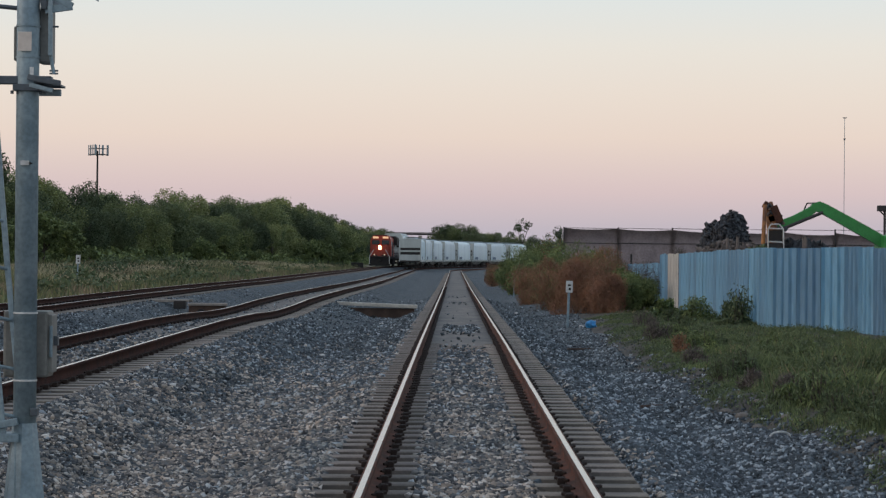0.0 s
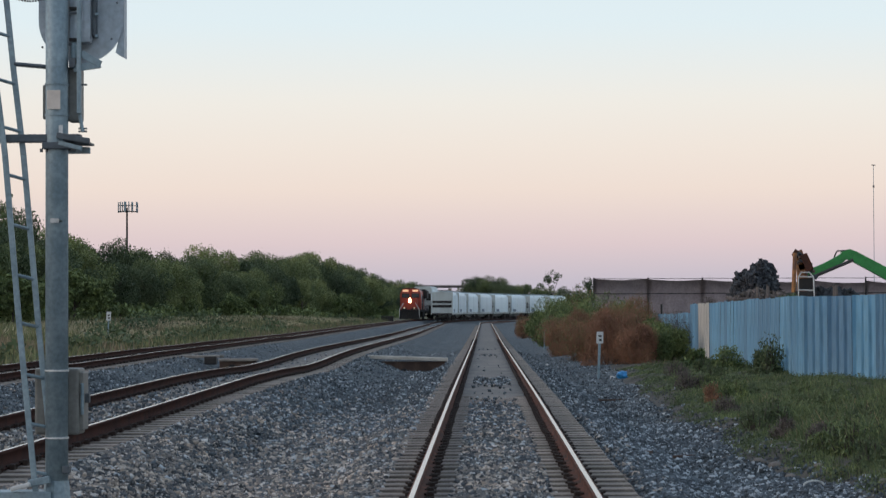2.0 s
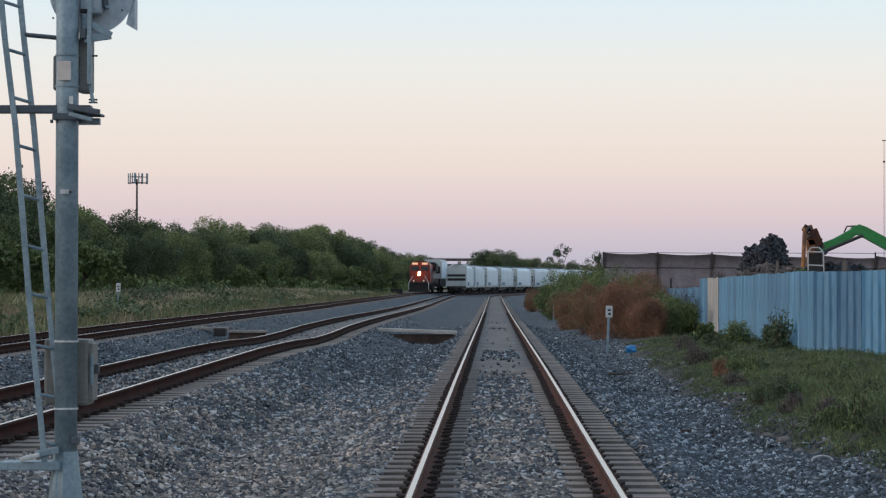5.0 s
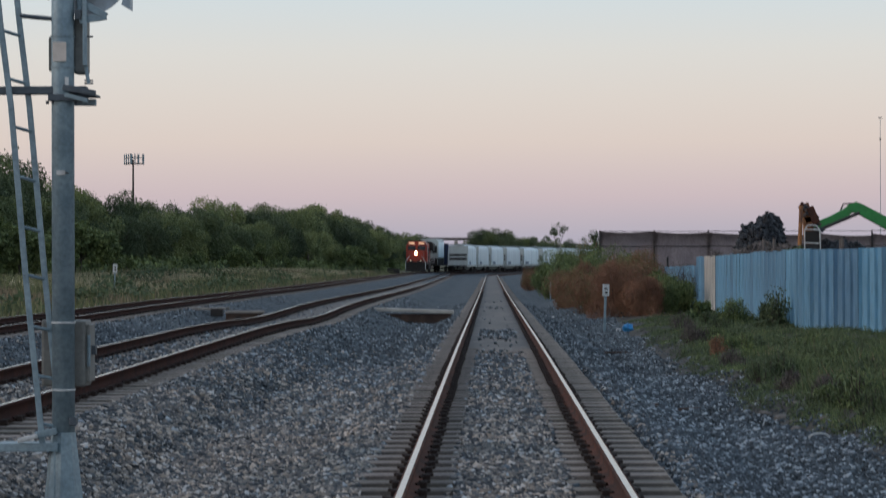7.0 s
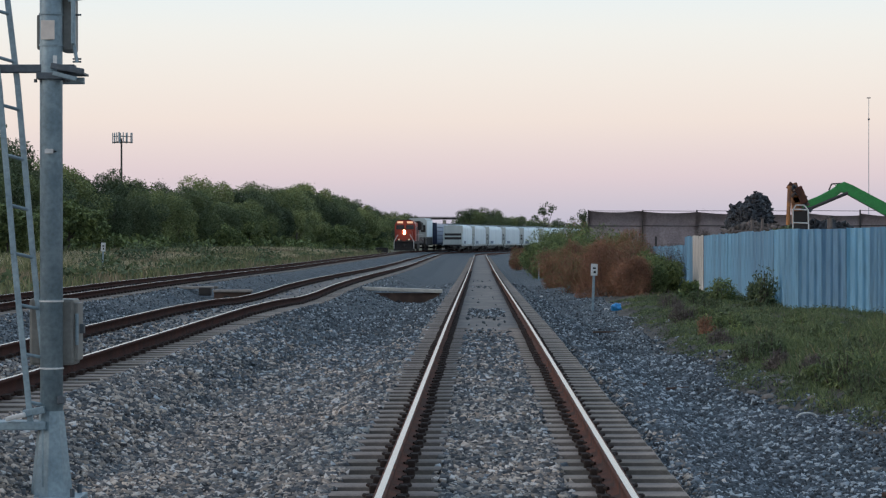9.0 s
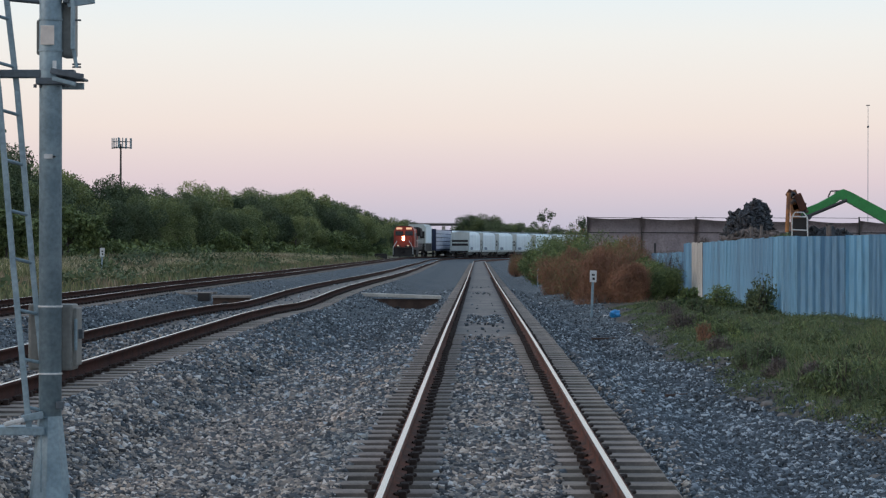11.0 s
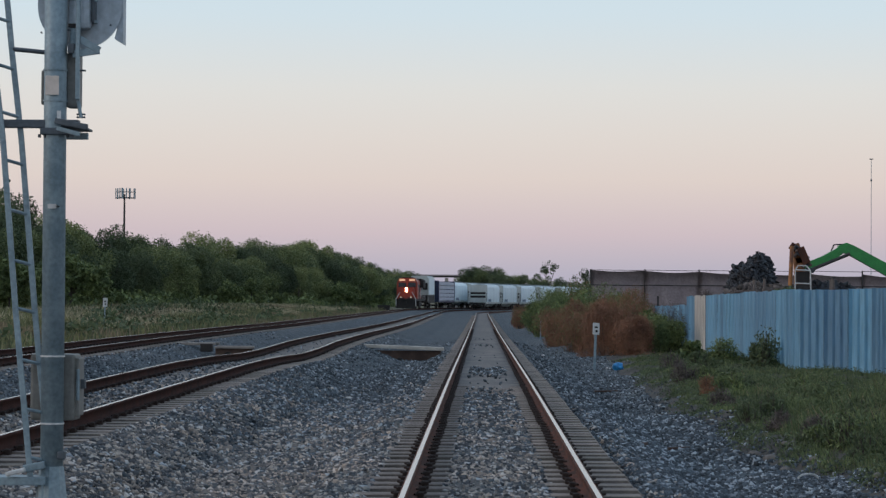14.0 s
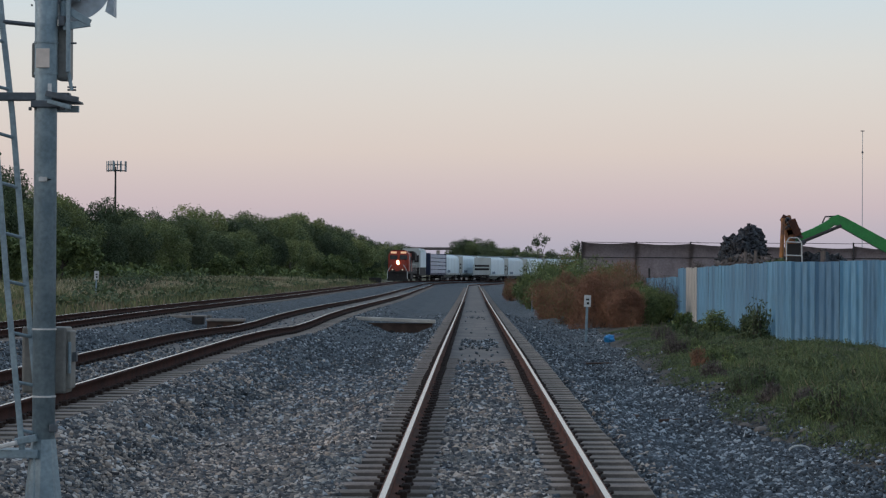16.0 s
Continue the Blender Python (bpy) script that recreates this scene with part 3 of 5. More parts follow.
# ---------- wayside signal mast ----------
def make_mast():
    at = (-3.15, 16.55, -0.30)
    root = thing("signal_mast", "galvanised steel wayside signal mast with ladder and grey boxes", "signal mast", at)
    S = 1 / 253.7

    def zz(py):
        return (428 - py) * S + 1.5 - at[2]
    part("pole", Rod((0, 0, .12), (0, 0, 6.0), .079, seg=28), M_GALV, root, smooth=True)
    bm = bmesh.new()
    rod(bm, (0, 0, .02), (0, 0, .62), .15, .085, seg=8)
    box(bm, -.22, .22, -.2, .2, -.05, .03, bevel=.01)
    part("base_casting", bm, M_GALV, root, "flared cast base with bolted flange")
    for sx, sy in ((-.17, -.15), (.17, -.15), (.17, .15), (-.17, .15)):
        part("anchor_bolt", Rod((sx, sy, .02), (sx, sy, .09), .018, seg=6), M_GALV_D, root)
    for py in (25, 80, 533, 652):
        bm = bmesh.new()
        bmesh.ops.create_cone(bm, cap_ends=True, segments=28, radius1=.085, radius2=.085, depth=.012, matrix=Matrix.Translation((0, 0, zz(py))))
        part("band_clamp", bm, M_WHITE if py > 400 else M_GALV, root, "thin steel band clamp")
    # cabinet on the lower pole
    cab = part("junction_box", B(-.17, .145, .07, .33, zz(648), zz(530), bevel=.02), M_BOX, root, "grey steel junction box strapped behind the pole")
    part("door", B(.14, .17, .09, .31, zz(640), zz(537), bevel=.008), M_BOX, cab)
    part("hinge", Rod((.165, .08, zz(612)), (.165, .08, zz(556)), .012, seg=8), M_GALV, cab)
    part("latch", B(.165, .20, .16, .22, zz(592), zz(575), bevel=.004), M_GALV_D, cab)
    # upper terminal box
    ub = part("terminal_box", B(-.108, .065, .03, .16, zz(86), zz(24), bevel=.015), M_BOX, root, "small grey terminal box")
    part("cover", B(.06, .158, .05, .20, zz(90), zz(-8), bevel=.02), M_BOX, ub)
    part("notice_plate", B(-.055, .04, -.094, -.084, zz(71), zz(37), bevel=.003), mat("paper_plate", (.78, .68, .60), .7, c2=(.66, .57, .5), scale=8, fine=40, stain=.15), root, "small pale notice plate, writing too faint to read")
    part("tag_plate", B(.028, .055, -.088, -.08, zz(114), zz(99)), M_WHITE, root)
    part("sticker", B(-.03, .03, -.0925, -.084, zz(272), zz(264)), M_WHITE, root, "small white sticker")
    bm = bmesh.new()
    a = [bm.verts.new(v) for v in ((-.02, -.088, zz(263)), (.02, -.088, zz(265)), (.06, -.088, zz(269)), (.02, -.088, zz(271)), (-.02, -.088, zz(273)))]
    bm.faces.new(a)
    bmesh.ops.solidify(bm, geom=bm.faces[:], thickness=.003)
    part("arrow_sticker", bm, M_WHITE, root, "small white arrow sticker")
    # platform bracket
    pf = part("platform_bracket", B(-.95, .17, -.05, .05, zz(128), zz(114), bevel=.006), M_GALV_D, root, "steel platform bracket clamped to the pole")
    part("cross_channel", B(-.088, .10, -.10, .20, zz(141), zz(129), bevel=.006), M_GALV_D, pf)
    part("walkway_edge", obox((.02, -.11, zz(117)), (.24, -.13, zz(128)), .035, .04), M_GALV_D, pf)
    part("under_angle", obox((.03, -.09, zz(130)), (.195, -.11, zz(141)), .03, .03), M_GALV, pf)
    part("end_plate", B(.215, .25, -.15, -.10, zz(133), zz(123), bevel=.004), M_GALV_D, pf)
    part("walkway_grating", B(.02, .19, -.06, .45, zz(127), zz(123), bevel=.003), M_GALV_D, pf)
    part("angle_brace", B(.02, .18, .30, .34, zz(143), zz(131), bevel=.004), M_GALV, pf)
    for bx in (-.10, -.06, .10):
        part("bolt", Rod((bx, -.05, zz(146)), (bx, -.05, zz(140)), .012, seg=6), M_GALV_D, pf)
    # vertical tube and signal head, turned away
    part("support_tube", B(.148, .178, -.06, -.03, zz(78), zz(-300), bevel=.006), M_GALV, root)
    part("conduit", Rod((.162, -.02, zz(78)), (.185, -.02, zz(110)), .013, seg=10), M_GALV, root)
    for py in (26, 104, 109):
        part("conduit_fitting", Rod((.155, -.02, zz(py)), (.215, -.02, zz(py)), .0065, seg=8), M_GALV_D, root)
    edge = [(.142 + .30 * math.cos(q), zz(-93) + .30 * math.sin(q)) for q in np.linspace(math.pi, 2 * math.pi, 28)]
    sg = part("signal_target", prism(edge + [(.442, zz(-330)), (-.158, zz(-330))], .152, .163), M_TARGET, root, "tall rounded signal target seen from behind")
    part("folded_edge", prism([(.385, zz(-36)), (.446, zz(-27)), (.446, zz(-330)), (.425, zz(-330)), (.415, zz(-70))], .17, .30), M_TARGET, sg)
    part("lamp_housing", B(.075, .235, .02, .15, zz(-49), zz(-330), bevel=.045), M_TARGET, sg, "rounded lamp housing")
    part("housing_flange", B(.235, .262, .05, .15, zz(-62), zz(-330), bevel=.012), M_GALV_D, sg)
    for py in (-52, -108, -165):
        part("latch", B(.085, .142, .0, .03, zz(py), zz(py - 6), bevel=.004), M_BLACK, sg)
        part("latch_plate", B(.08, .145, .005, .025, zz(py + 7), zz(py + 3), bevel=.002), M_GALV_D, sg)
    for py in (-62, -101, -150):
        part("bolt", Rod((.262, .04, zz(py)), (.285, .04, zz(py)), .012, seg=6), M_GALV, sg)
    for px_, py in ((-.13, -46), (-.05, -14), (.40, -125), (.36, -60), (.33, -150)):
        part("rivet", Rod((px_, .145, zz(py)), (px_, .155, zz(py)), .008, seg=6), M_GALV_D, sg)
    arm = part("bracket_arm", obox((.17, -.02, zz(-30)), (.31, -.02, zz(-10)), .03, .05), M_GALV, root)
    part("bracket_arm", obox((.31, -.02, zz(-10)), (.12, -.02, zz(-3)), .025, .05), M_GALV, root)
    part("bracket_bolt", B(.09, .135, -.05, .03, zz(-4), zz(-22), bevel=.006), M_GALV_D, root)
    part("cable", Rod((.12, .03, zz(-50)), (.12, .03, zz(-10)), .03, seg=10), M_GALV, root)
    for k in range(12):
        u = k / 11
        part("chain_link", Rod((-.29 + .21 * u, .0, zz(-129) - .02 * math.sin(u * 3.14)), (-.277 + .21 * u, .0, zz(-129) - .02 * math.sin(u * 3.14 + .2)), .007, seg=6), M_GALV_D, root)
    # ladder leaning to the mast
    lad = part("ladder", Rod((-.02, -.03, zz(752)), (.0, -.03, zz(752)), .012, seg=8), M_GALV, root, "narrow galvanised climbing ladder")

    def rail_x(py, k):
        return (np.interp(py, [-280, 0, 150, 450, 700, 830], [-.53, -.42, -.345, -.245, -.135, -.11]) if k == 0
                else np.interp(py, [-280, 0, 150, 300, 450, 540, 640, 760], [-.42, -.305, -.235, -.185, -.13, -.09, -.04, -.005]))
    for k in (0, 1):
        for a, b in ((-280, 0), (0, 150), (150, 450), (450, 760)):
            p0, p1 = Vector((rail_x(a, k), -.10 if k == 0 else .0, zz(a))), Vector((rail_x(b, k), -.10 if k == 0 else .0, zz(b)))
            d = p1 - p0
            m = Matrix.Translation((p0 + p1) / 2) @ Matrix.Rotation(math.atan2(d.x, d.z), 4, "Y")
            part("stile", box(bmesh.new(), -.02, .02, -.012, .012, -d.length / 2, d.length / 2, bevel=.004, m=m), M_GALV, lad)
    for py in (-235, -150, -65, 20, 105, 190, 278, 367, 452, 543, 630, 715):
        part("rung", Rod((rail_x(py, 0), -.10, zz(py - 4)), (rail_x(py + 4, 1), .0, zz(py + 4)), .012, seg=8), M_GALV, lad)
    part("stay_rod", Rod((-.30, 0, zz(-12)), (-.05, 0, zz(-6)), .016, seg=8), M_GALV_D, root)
    # foot bracket of the ladder
    ft = part("foot_bracket", box(bmesh.new(), -.18, -.03, -.03, .03, -.025, .025, bevel=.006,
                                  m=Matrix.Translation((0, -.1, zz(722))) @ Matrix.Rotation(-.20, 4, "Y")), M_GALV, root, "steel foot bracket of the ladder")
    part("clamp", B(.055, .105, -.10, -.02, zz(714), zz(700), bevel=.008), M_GALV_D, ft)
    part("foot_plate", B(-.45, -.02, -.12, .1, zz(760), zz(745), bevel=.008), M_GALV, ft)
    part("step_plate", box(bmesh.new(), -.07, .07, -.04, .04, -.016, .016, bevel=.01,
                           m=Matrix.Translation((-.225, -.13, zz(736))) @ Matrix.Rotation(-.25, 4, "Y")), M_WHITE, ft, "pale worn step plate")
    part("ground_strap", B(-.04, -.03, -.16, -.15, .1, .5), M_GALV, root)


# ---------- blue sheet fence ----------
FENCE = [(6.95, 97.0), (7.15, 84.0), (7.3, 72.0), (7.42, 61.0), (7.55, 57.2), (8.98, 55.2), (9.7, 52.0), (13.5, 44.0)]


def make_fence():
    root = thing("sheet_fence", "blue painted corrugated sheet metal yard fence, one bare panel", "fence")
    rng = random.Random(11)
    for (xa, ya), (xb, yb) in zip(FENCE, FENCE[1:]):
        length = math.hypot(xb - xa, yb - ya)
        n = max(1, round(length / 0.86))
        ang = math.atan2(yb - ya, xb - xa)
        for i in range(n):
            u = (i + .5) / n
            x, y = xa + (xb - xa) * u, ya + (yb - ya) * u
            w = length / n
            top = 1.81 - .0055 * max(y - 57, 0) + rng.uniform(-.02, .02) - (0.30 if y > 84 else 0)
            bm = bmesh.new()
            steps, wave = 48, 0.27
            cols = []
            for s in range(steps + 1):
                q = -w / 2 - .01 + (w + .02) * s / steps
                ph = (q / wave) % 1
                rib = max(0, 1 - abs(ph - .5) / .16) ** .6 * (0.07 if y < 60 else 0.03) if abs(ph - .5) < .16 else 0
                rib += .003 * math.sin(q * 60)
                cols.append((bm.verts.new((q, -rib, -.45)), bm.verts.new((q, -rib, top + .004 * math.sin(q * 9)))))
            for a, b in zip(cols, cols[1:]):
                bm.faces.new((a[0], b[0], b[1], a[1]))
            bmesh.ops.solidify(bm, geom=bm.faces[:], thickness=.004)
            pale = 78.3 < y < 81.3
            o = part("fence_sheet", bm, M_PALEF if pale else M_BLUEF, root, "bare weathered metal sheet" if pale else "")
            o.matrix_basis = Matrix.Translation((x, y, 0)) @ Matrix.Rotation(ang + rng.uniform(-.05, .05), 4, "Z") @ Matrix.Rotation(rng.uniform(-.012, .012), 4, "Y")
    for (xa, ya) in FENCE:
        part("fence_post", Rod((xa + .12, ya + .1, -.5), (xa + .12, ya + .1, 1.7), .04, seg=8), M_POST, root)


# ---------- railway vehicles ----------
def truck(parent, y):
    """A two-axle truck."""
    t = part("truck", B(-1.05, 1.05, y - 1.15, y + 1.15, .45, .62, bevel=.05), M_BLACK, parent)
    for sx in (-1.0, 1.0):
        part("side_frame", B(sx - .08, sx + .08, y - 1.2, y + 1.2, .38, .66, bevel=.05), M_BLACK, t)
    for dy in (-.88, .88):
        for sx in (-.75, .75):
            part("wheel", Rod((sx - .065, y + dy, .46), (sx + .065, y + dy, .46), .46, seg=20), M_BLACK, t)
        part("axle", Rod((-.7, y + dy, .46), (.7, y + dy, .46), .08, seg=8), M_BLACK, t)
    return t


def hopper(label, side_paint=None, end_grey=None, length=17.6):
    """A covered hopper wagon; its origin lies on the rails at its middle."""
    side_paint, end_grey = side_paint or M_HOP, end_grey or M_HOPG
    root = thing("hopper_wagon", label, "railway wagon", group="covered hopper wagons")
    h = length / 2 - .3
    out = [(-1.35, 1.15), (-1.50, 1.3), (-1.56, 2.2), (-1.56, 3.1), (-1.50, 3.75), (-1.32, 4.15), (-.6, 4.38), (.6, 4.38), (1.32, 4.15),
           (1.50, 3.75), (1.56, 3.1), (1.56, 2.2), (1.50, 1.3), (1.35, 1.15)]
    part("body", prism(out, -h + 1.55, h - 1.55), side_paint, root, smooth=False)
    for s in (-1, 1):
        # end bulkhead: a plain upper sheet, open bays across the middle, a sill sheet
        part("end_sheet", B(-1.50, 1.50, s * (h - 1.5) - .05, s * (h - 1.5) + .05, 2.95, 4.20, bevel=.03), end_grey, root)
        part("end_rail", B(-1.50, 1.50, s * (h - .35) - .06, s * (h - .35) + .06, 2.36, 2.60, bevel=.02), end_grey, root)
        part("end_panel", B(-1.50, 1.50, s * (h - .4) - .06, s * (h - .4) + .06, 1.15, 1.98, bevel=.03), end_grey, root)
        # upright black panel: the open bays' shade put in as colour
        part("bay_shade", B(-1.42, 1.42, min(s * (h - 1.5), s * (h - 1.44)), max(s * (h - 1.5), s * (h - 1.44)), 1.2, 2.95), M_BLACK, root, "black panel for the shade in the open bays")
        for sx in (-1.46, 1.46):
            part("corner_post", B(sx - .07, sx + .07, s * (h - .4) - .07, s * (h - .4) + .07, 1.0, 2.95, bevel=.015), end_grey, root)
            part("end_brace", box(bmesh.new(), -.05, .05, -.6, .6, -.05, .05, m=Matrix.Translation((sx, s * (h - .95), 2.95)) @ Matrix.Rotation(s * -.1, 4, "X")), end_grey, root)
        part("end_sill", B(-1.5, 1.5, s * (h - .25) - .12, s * (h - .25) + .12, .95, 1.18, bevel=.03), M_BLACK, root)
        part("coupler", B(-.12, .12, min(s * (h - .3), s * (h + .42)), max(s * (h - .3), s * (h + .42)), .75, 1.0, bevel=.04), M_BLACK, root)
        truck(root, s * (h - 2.1))
    for s in (-1, 1):
        part("side_sill", B(min(s * 1.44, s * 1.56), max(s * 1.44, s * 1.56), -h, h, .98, 1.22, bevel=.02), M_HOPG, root)
        for q in range(9):
            y = (-h + 1.9) + q * (2 * h - 3.8) / 8
            part("side_stake", B(min(s * 1.555, s * 1.60), max(s * 1.555, s * 1.60), y - .05, y + .05, 1.25, 3.9, bevel=.01), side_paint, root)
        part("marking", B(min(s * 1.60, s * 1.606), max(s * 1.60, s * 1.606), -6.0, -3.0, 1.32, 1.75), mat("faded_marking", (.22, .30, .40), .7), root, "faded lettering reduced to a bar")
    for q in range(3):
        y = (q - 1) * 4.2
        part("hopper_bay", prism([(-1.2, 1.15), (1.2, 1.15), (.35, .45), (-.35, .45)], y - 1.5, y + 1.5), M_HOPG, root)
        part("roof_hatch", B(-.35, .35, y - 1.6, y + 1.6, 4.375, 4.5, bevel=.04), end_grey, root)
    part("running_board", B(-.75, .75, -h + 1.2, h - 1.2, 4.44, 4.48), M_GALV, root)
    return root


def lumber_wagon():
    root = thing("lumber_wagon", "navy bulkhead flat wagon stacked with white-wrapped lumber", "railway wagon")
    h = 10.2
    part("deck", B(-1.5, 1.5, -h, h, .95, 1.2, bevel=.03), M_NAVY, root)
    for s in (-1, 1):
        part("bulkhead", B(-1.52, 1.52, s * h - .25, s * h + .25, 1.0, 4.45, bevel=.04), M_NAVY, root)
        part("coupler", B(-.12, .12, min(s * h, s * (h + .7)), max(s * h, s * (h + .7)), .75, 1.0), M_BLACK, root)
        truck(root, s * (h - 2.3))
    part("centre_beam", B(-.12, .12, -h, h, 1.2, 4.4), M_NAVY, root)
    for r in range(5):
        for c in range(4):
            for s in (-1, 1):
                y = -h + .35 + c * (2 * h - .7) / 4
                part("lumber_pack", B(min(s * .14, s * 1.5), max(s * .14, s * 1.5), y + .04, y + (2 * h - .7) / 4 - .04, 1.25 + r * .62, 1.25 + r * .62 + .53, bevel=.03), M_WRAP, root)
    return root


def locomotive(at):
    root = thing("locomotive", "orange-red diesel locomotive with lit headlight, standing on the track", "locomotive", at)
    # nose towards -y
    part("underframe", B(-1.5, 1.5, 0.4, 21.8, 1.15, 1.5, bevel=.04), M_BLACK, root)
    part("pilot", prism([(-1.5, .12), (1.5, .12), (1.5, 1.25), (-1.5, 1.25)], -.05, .45), M_BLACK, root, "black pilot plate with plough")
    bm = prism([(-1.35, .10), (1.35, .10), (1.2, .62), (-1.2, .62)], -.35, 0)
    part("snow_plough", bm, M_BLACK, root)
    part("coupler", B(-.14, .14, -.75, -.05, .75, 1.02, bevel=.05), M_BLACK, root)
    part("anticlimber", B(-1.1, 1.1, -.25, .4, 1.3, 1.5, bevel=.03), M_BLACK, root)
    nose = part("nose", prism([(-1.12, 1.5), (1.12, 1.5), (1.12, 2.85), (.85, 3.15), (-.85, 3.15), (-1.12, 2.85)], .9, 2.4), M_RED, root)
    part("nose_door", B(-.38, .22, .88, .905, 1.55, 2.5, bevel=.01), M_RED, nose)
    part("nose_stripe", B(-1.13, 1.13, .885, .898, 1.52, 1.70), M_BLACK, nose)
    cab = part("cab", prism([(-1.52, 1.5), (1.52, 1.5), (1.52, 3.9), (1.15, 4.55), (-1.15, 4.55), (-1.52, 3.9)], 2.3, 4.9), M_RED, root)
    for sx in (-.72, .72):
        part("windshield", B(sx - .56, sx + .56, 2.26, 2.30, 3.22, 3.86, bevel=.03), M_GLASS, cab)
        part("number_board", B(sx - .42, sx + .42, 2.24, 2.30, 4.12, 4.40, bevel=.02), M_BOARD, cab, "lit number board, figures left plain")
        part("side_window", B(min(sx * 2.1, sx * 2.13), max(sx * 2.1, sx * 2.13), 3.0, 4.2, 3.1, 3.75), M_GLASS, cab)
        part("ditch_light", Rod((sx * 1.02, -.02, 1.72), (sx * 1.02, -.1, 1.72), .11, seg=16), M_DITCH, root)
        part("headlamp", Rod((0, .9, 2.80 + sx * .2), (0, .8, 2.80 + sx * .2), .17, seg=20), M_LAMP, nose, "glowing round headlamp")
        part("handrail", Rod((sx * 1.2, .2, 2.45), (sx * 2.0, -.1, 1.5), .045, seg=8), M_WHITE, root)
        part("stair_rail", Rod((sx * 2.0, -.1, 1.5), (sx * 2.02, -.1, .4), .045, seg=8), M_WHITE, root)
        for k in range(4):
            part("step", B(sx * 1.82 - .22, sx * 1.82 + .22, .0, .35, .35 + k * .28, .39 + k * .28), M_GALV_D, root)
    part("roof_hatch", B(-.8, .8, 2.6, 4.7, 4.55, 4.68, bevel=.04), M_BLACK, cab)
    part("horn", Rod((.35, 3.4, 4.68), (.35, 3.4, 4.9), .06, seg=8), M_BLACK, cab)
    part("hood", prism([(-.95, 1.5), (.95, 1.5), (.95, 4.2), (.6, 4.4), (-.6, 4.4), (-.95, 4.2)], 4.9, 19), M_RED, root)
    part("hood_roof", B(-.75, .75, 5.2, 18.5, 4.4, 4.6, bevel=.05), M_BLACK, root)
    part("radiator", prism([(-1.5, 3.2), (1.5, 3.2), (1.5, 4.3), (1.1, 4.6), (-1.1, 4.6), (-1.5, 4.3)], 17.0, 21.5), M_BLACK, root)
    part("equipment_box", B(1.05, 1.52, 4.95, 7.6, 1.5, 3.6, bevel=.03), M_BLACK, root)
    part("fuel_tank", B(-1.4, 1.4, 8.5, 14, .35, 1.15, bevel=.15), M_BLACK, root)
    for s in (-1, 1):
        part("walkway_rail", Rod((s * 1.5, 5, 2.5), (s * 1.5, 21.5, 2.5), .03, seg=6), M_WHITE, root)
        for k in range(8):
            part("stanchion", Rod((s * 1.5, 5 + k * 2.3, 1.5), (s * 1.5, 5 + k * 2.3, 2.5), .025, seg=6), M_WHITE, root)
    for y in (4.0, 18.0):
        truck(root, y)
    return root


def tall_wagon():
    """A high box wagon whose end carries dark panels."""
    root = thing("box_wagon", "tall pale grey box wagon behind the locomotive", "railway wagon")
    h = 4.8
    part("body", prism([(-1.42, 2.1), (1.42, 2.1), (1.42, 4.75), (1.1, 5.1), (-1.1, 5.1), (-1.42, 4.75)], -h, h), M_HOPG, root)
    part("side_panel", B(1.425, 1.46, -h + 1.2, h - .2, 2.2, 4.7, bevel=.01), M_HOP, root, "pale side sheet")
    part("side_panel", B(-1.46, -1.425, -h + 1.2, h - .2, 2.2, 4.7, bevel=.01), M_HOP, root, "pale side sheet")
    for sx in (-.95, 0, .95):
        part("end_panel", B(sx - .36, sx + .36, -h - .03, -h - .002, 2.9, 4.0), M_BLACK, root, "dark end panel")
    for s in (-1, 1):
        part("coupler", B(-.12, .12, min(s * h, s * (h + .5)), max(s * h, s * (h + .5)), .75, 1.0), M_BLACK, root)
        truck(root, s * (h - 2))
        for sx in (-1.4, 1.4):
            part("ladder_post", Rod((sx, s * (h + .06), 1.1), (sx, s * (h + .06), 4.7), .03, seg=6), M_HOPG, root)
    part("underframe", B(-1.4, 1.4, -h, h, .85, 2.1, bevel=.04), M_BLACK, root)
    return root


def on_track(y_from, ahead, fx, fz):
    """The point and heading at a way of `ahead` metres along a track from y_from, and its turn in degrees."""
    y, left = y_from, ahead
    while left > 0:
        st = min(1.0, left)
        tx = float(fx(np.array(y + .5)) - fx(np.array(y - .5)))
        y += st / math.sqrt(1 + tx * tx)
        left -= st
    tx = float(fx(np.array(y + .5)) - fx(np.array(y - .5)))
    return float(fx(np.array(y))), y, float(fz(np.array(y))), -math.degrees(math.atan(tx))


# ---------- plants ----------
def leaf_quads(rng, centers, radii, n, size, squash=1.0, up=0.0, slim=.42, loose=.1):
    """n small leaf blades spread through round clumps; denser towards each clump's skin."""
    centers, radii = np.asarray(centers, float), np.asarray(radii, float)
    k = rng.choice(len(centers), n, p=radii ** 2 / (radii ** 2).sum())
    d = rng.normal(size=(n, 3))
    d /= np.linalg.norm(d, axis=1)[:, None]
    r = radii[k] * rng.uniform(0.35, 1.12, n) ** 0.6 * np.where(rng.random(n) < loose, rng.uniform(1, 1.38, n), 1)
    p = centers[k] + d * r[:, None] * (1, 1, squash)
    a = rng.normal(size=(n, 3)) + (0, 0, up)
    a /= np.linalg.norm(a, axis=1)[:, None]
    b = np.cross(a, rng.normal(size=(n, 3)))
    b /= np.linalg.norm(b, axis=1)[:, None]
    s = (size * rng.uniform(0.55, 1.4, n))[:, None]
    v = np.stack([p - a * s, p + b * s * slim, p + a * s, p - b * s * slim], 1)
    return v.reshape(-1, 3), np.arange(4 * n).reshape(-1, 4)


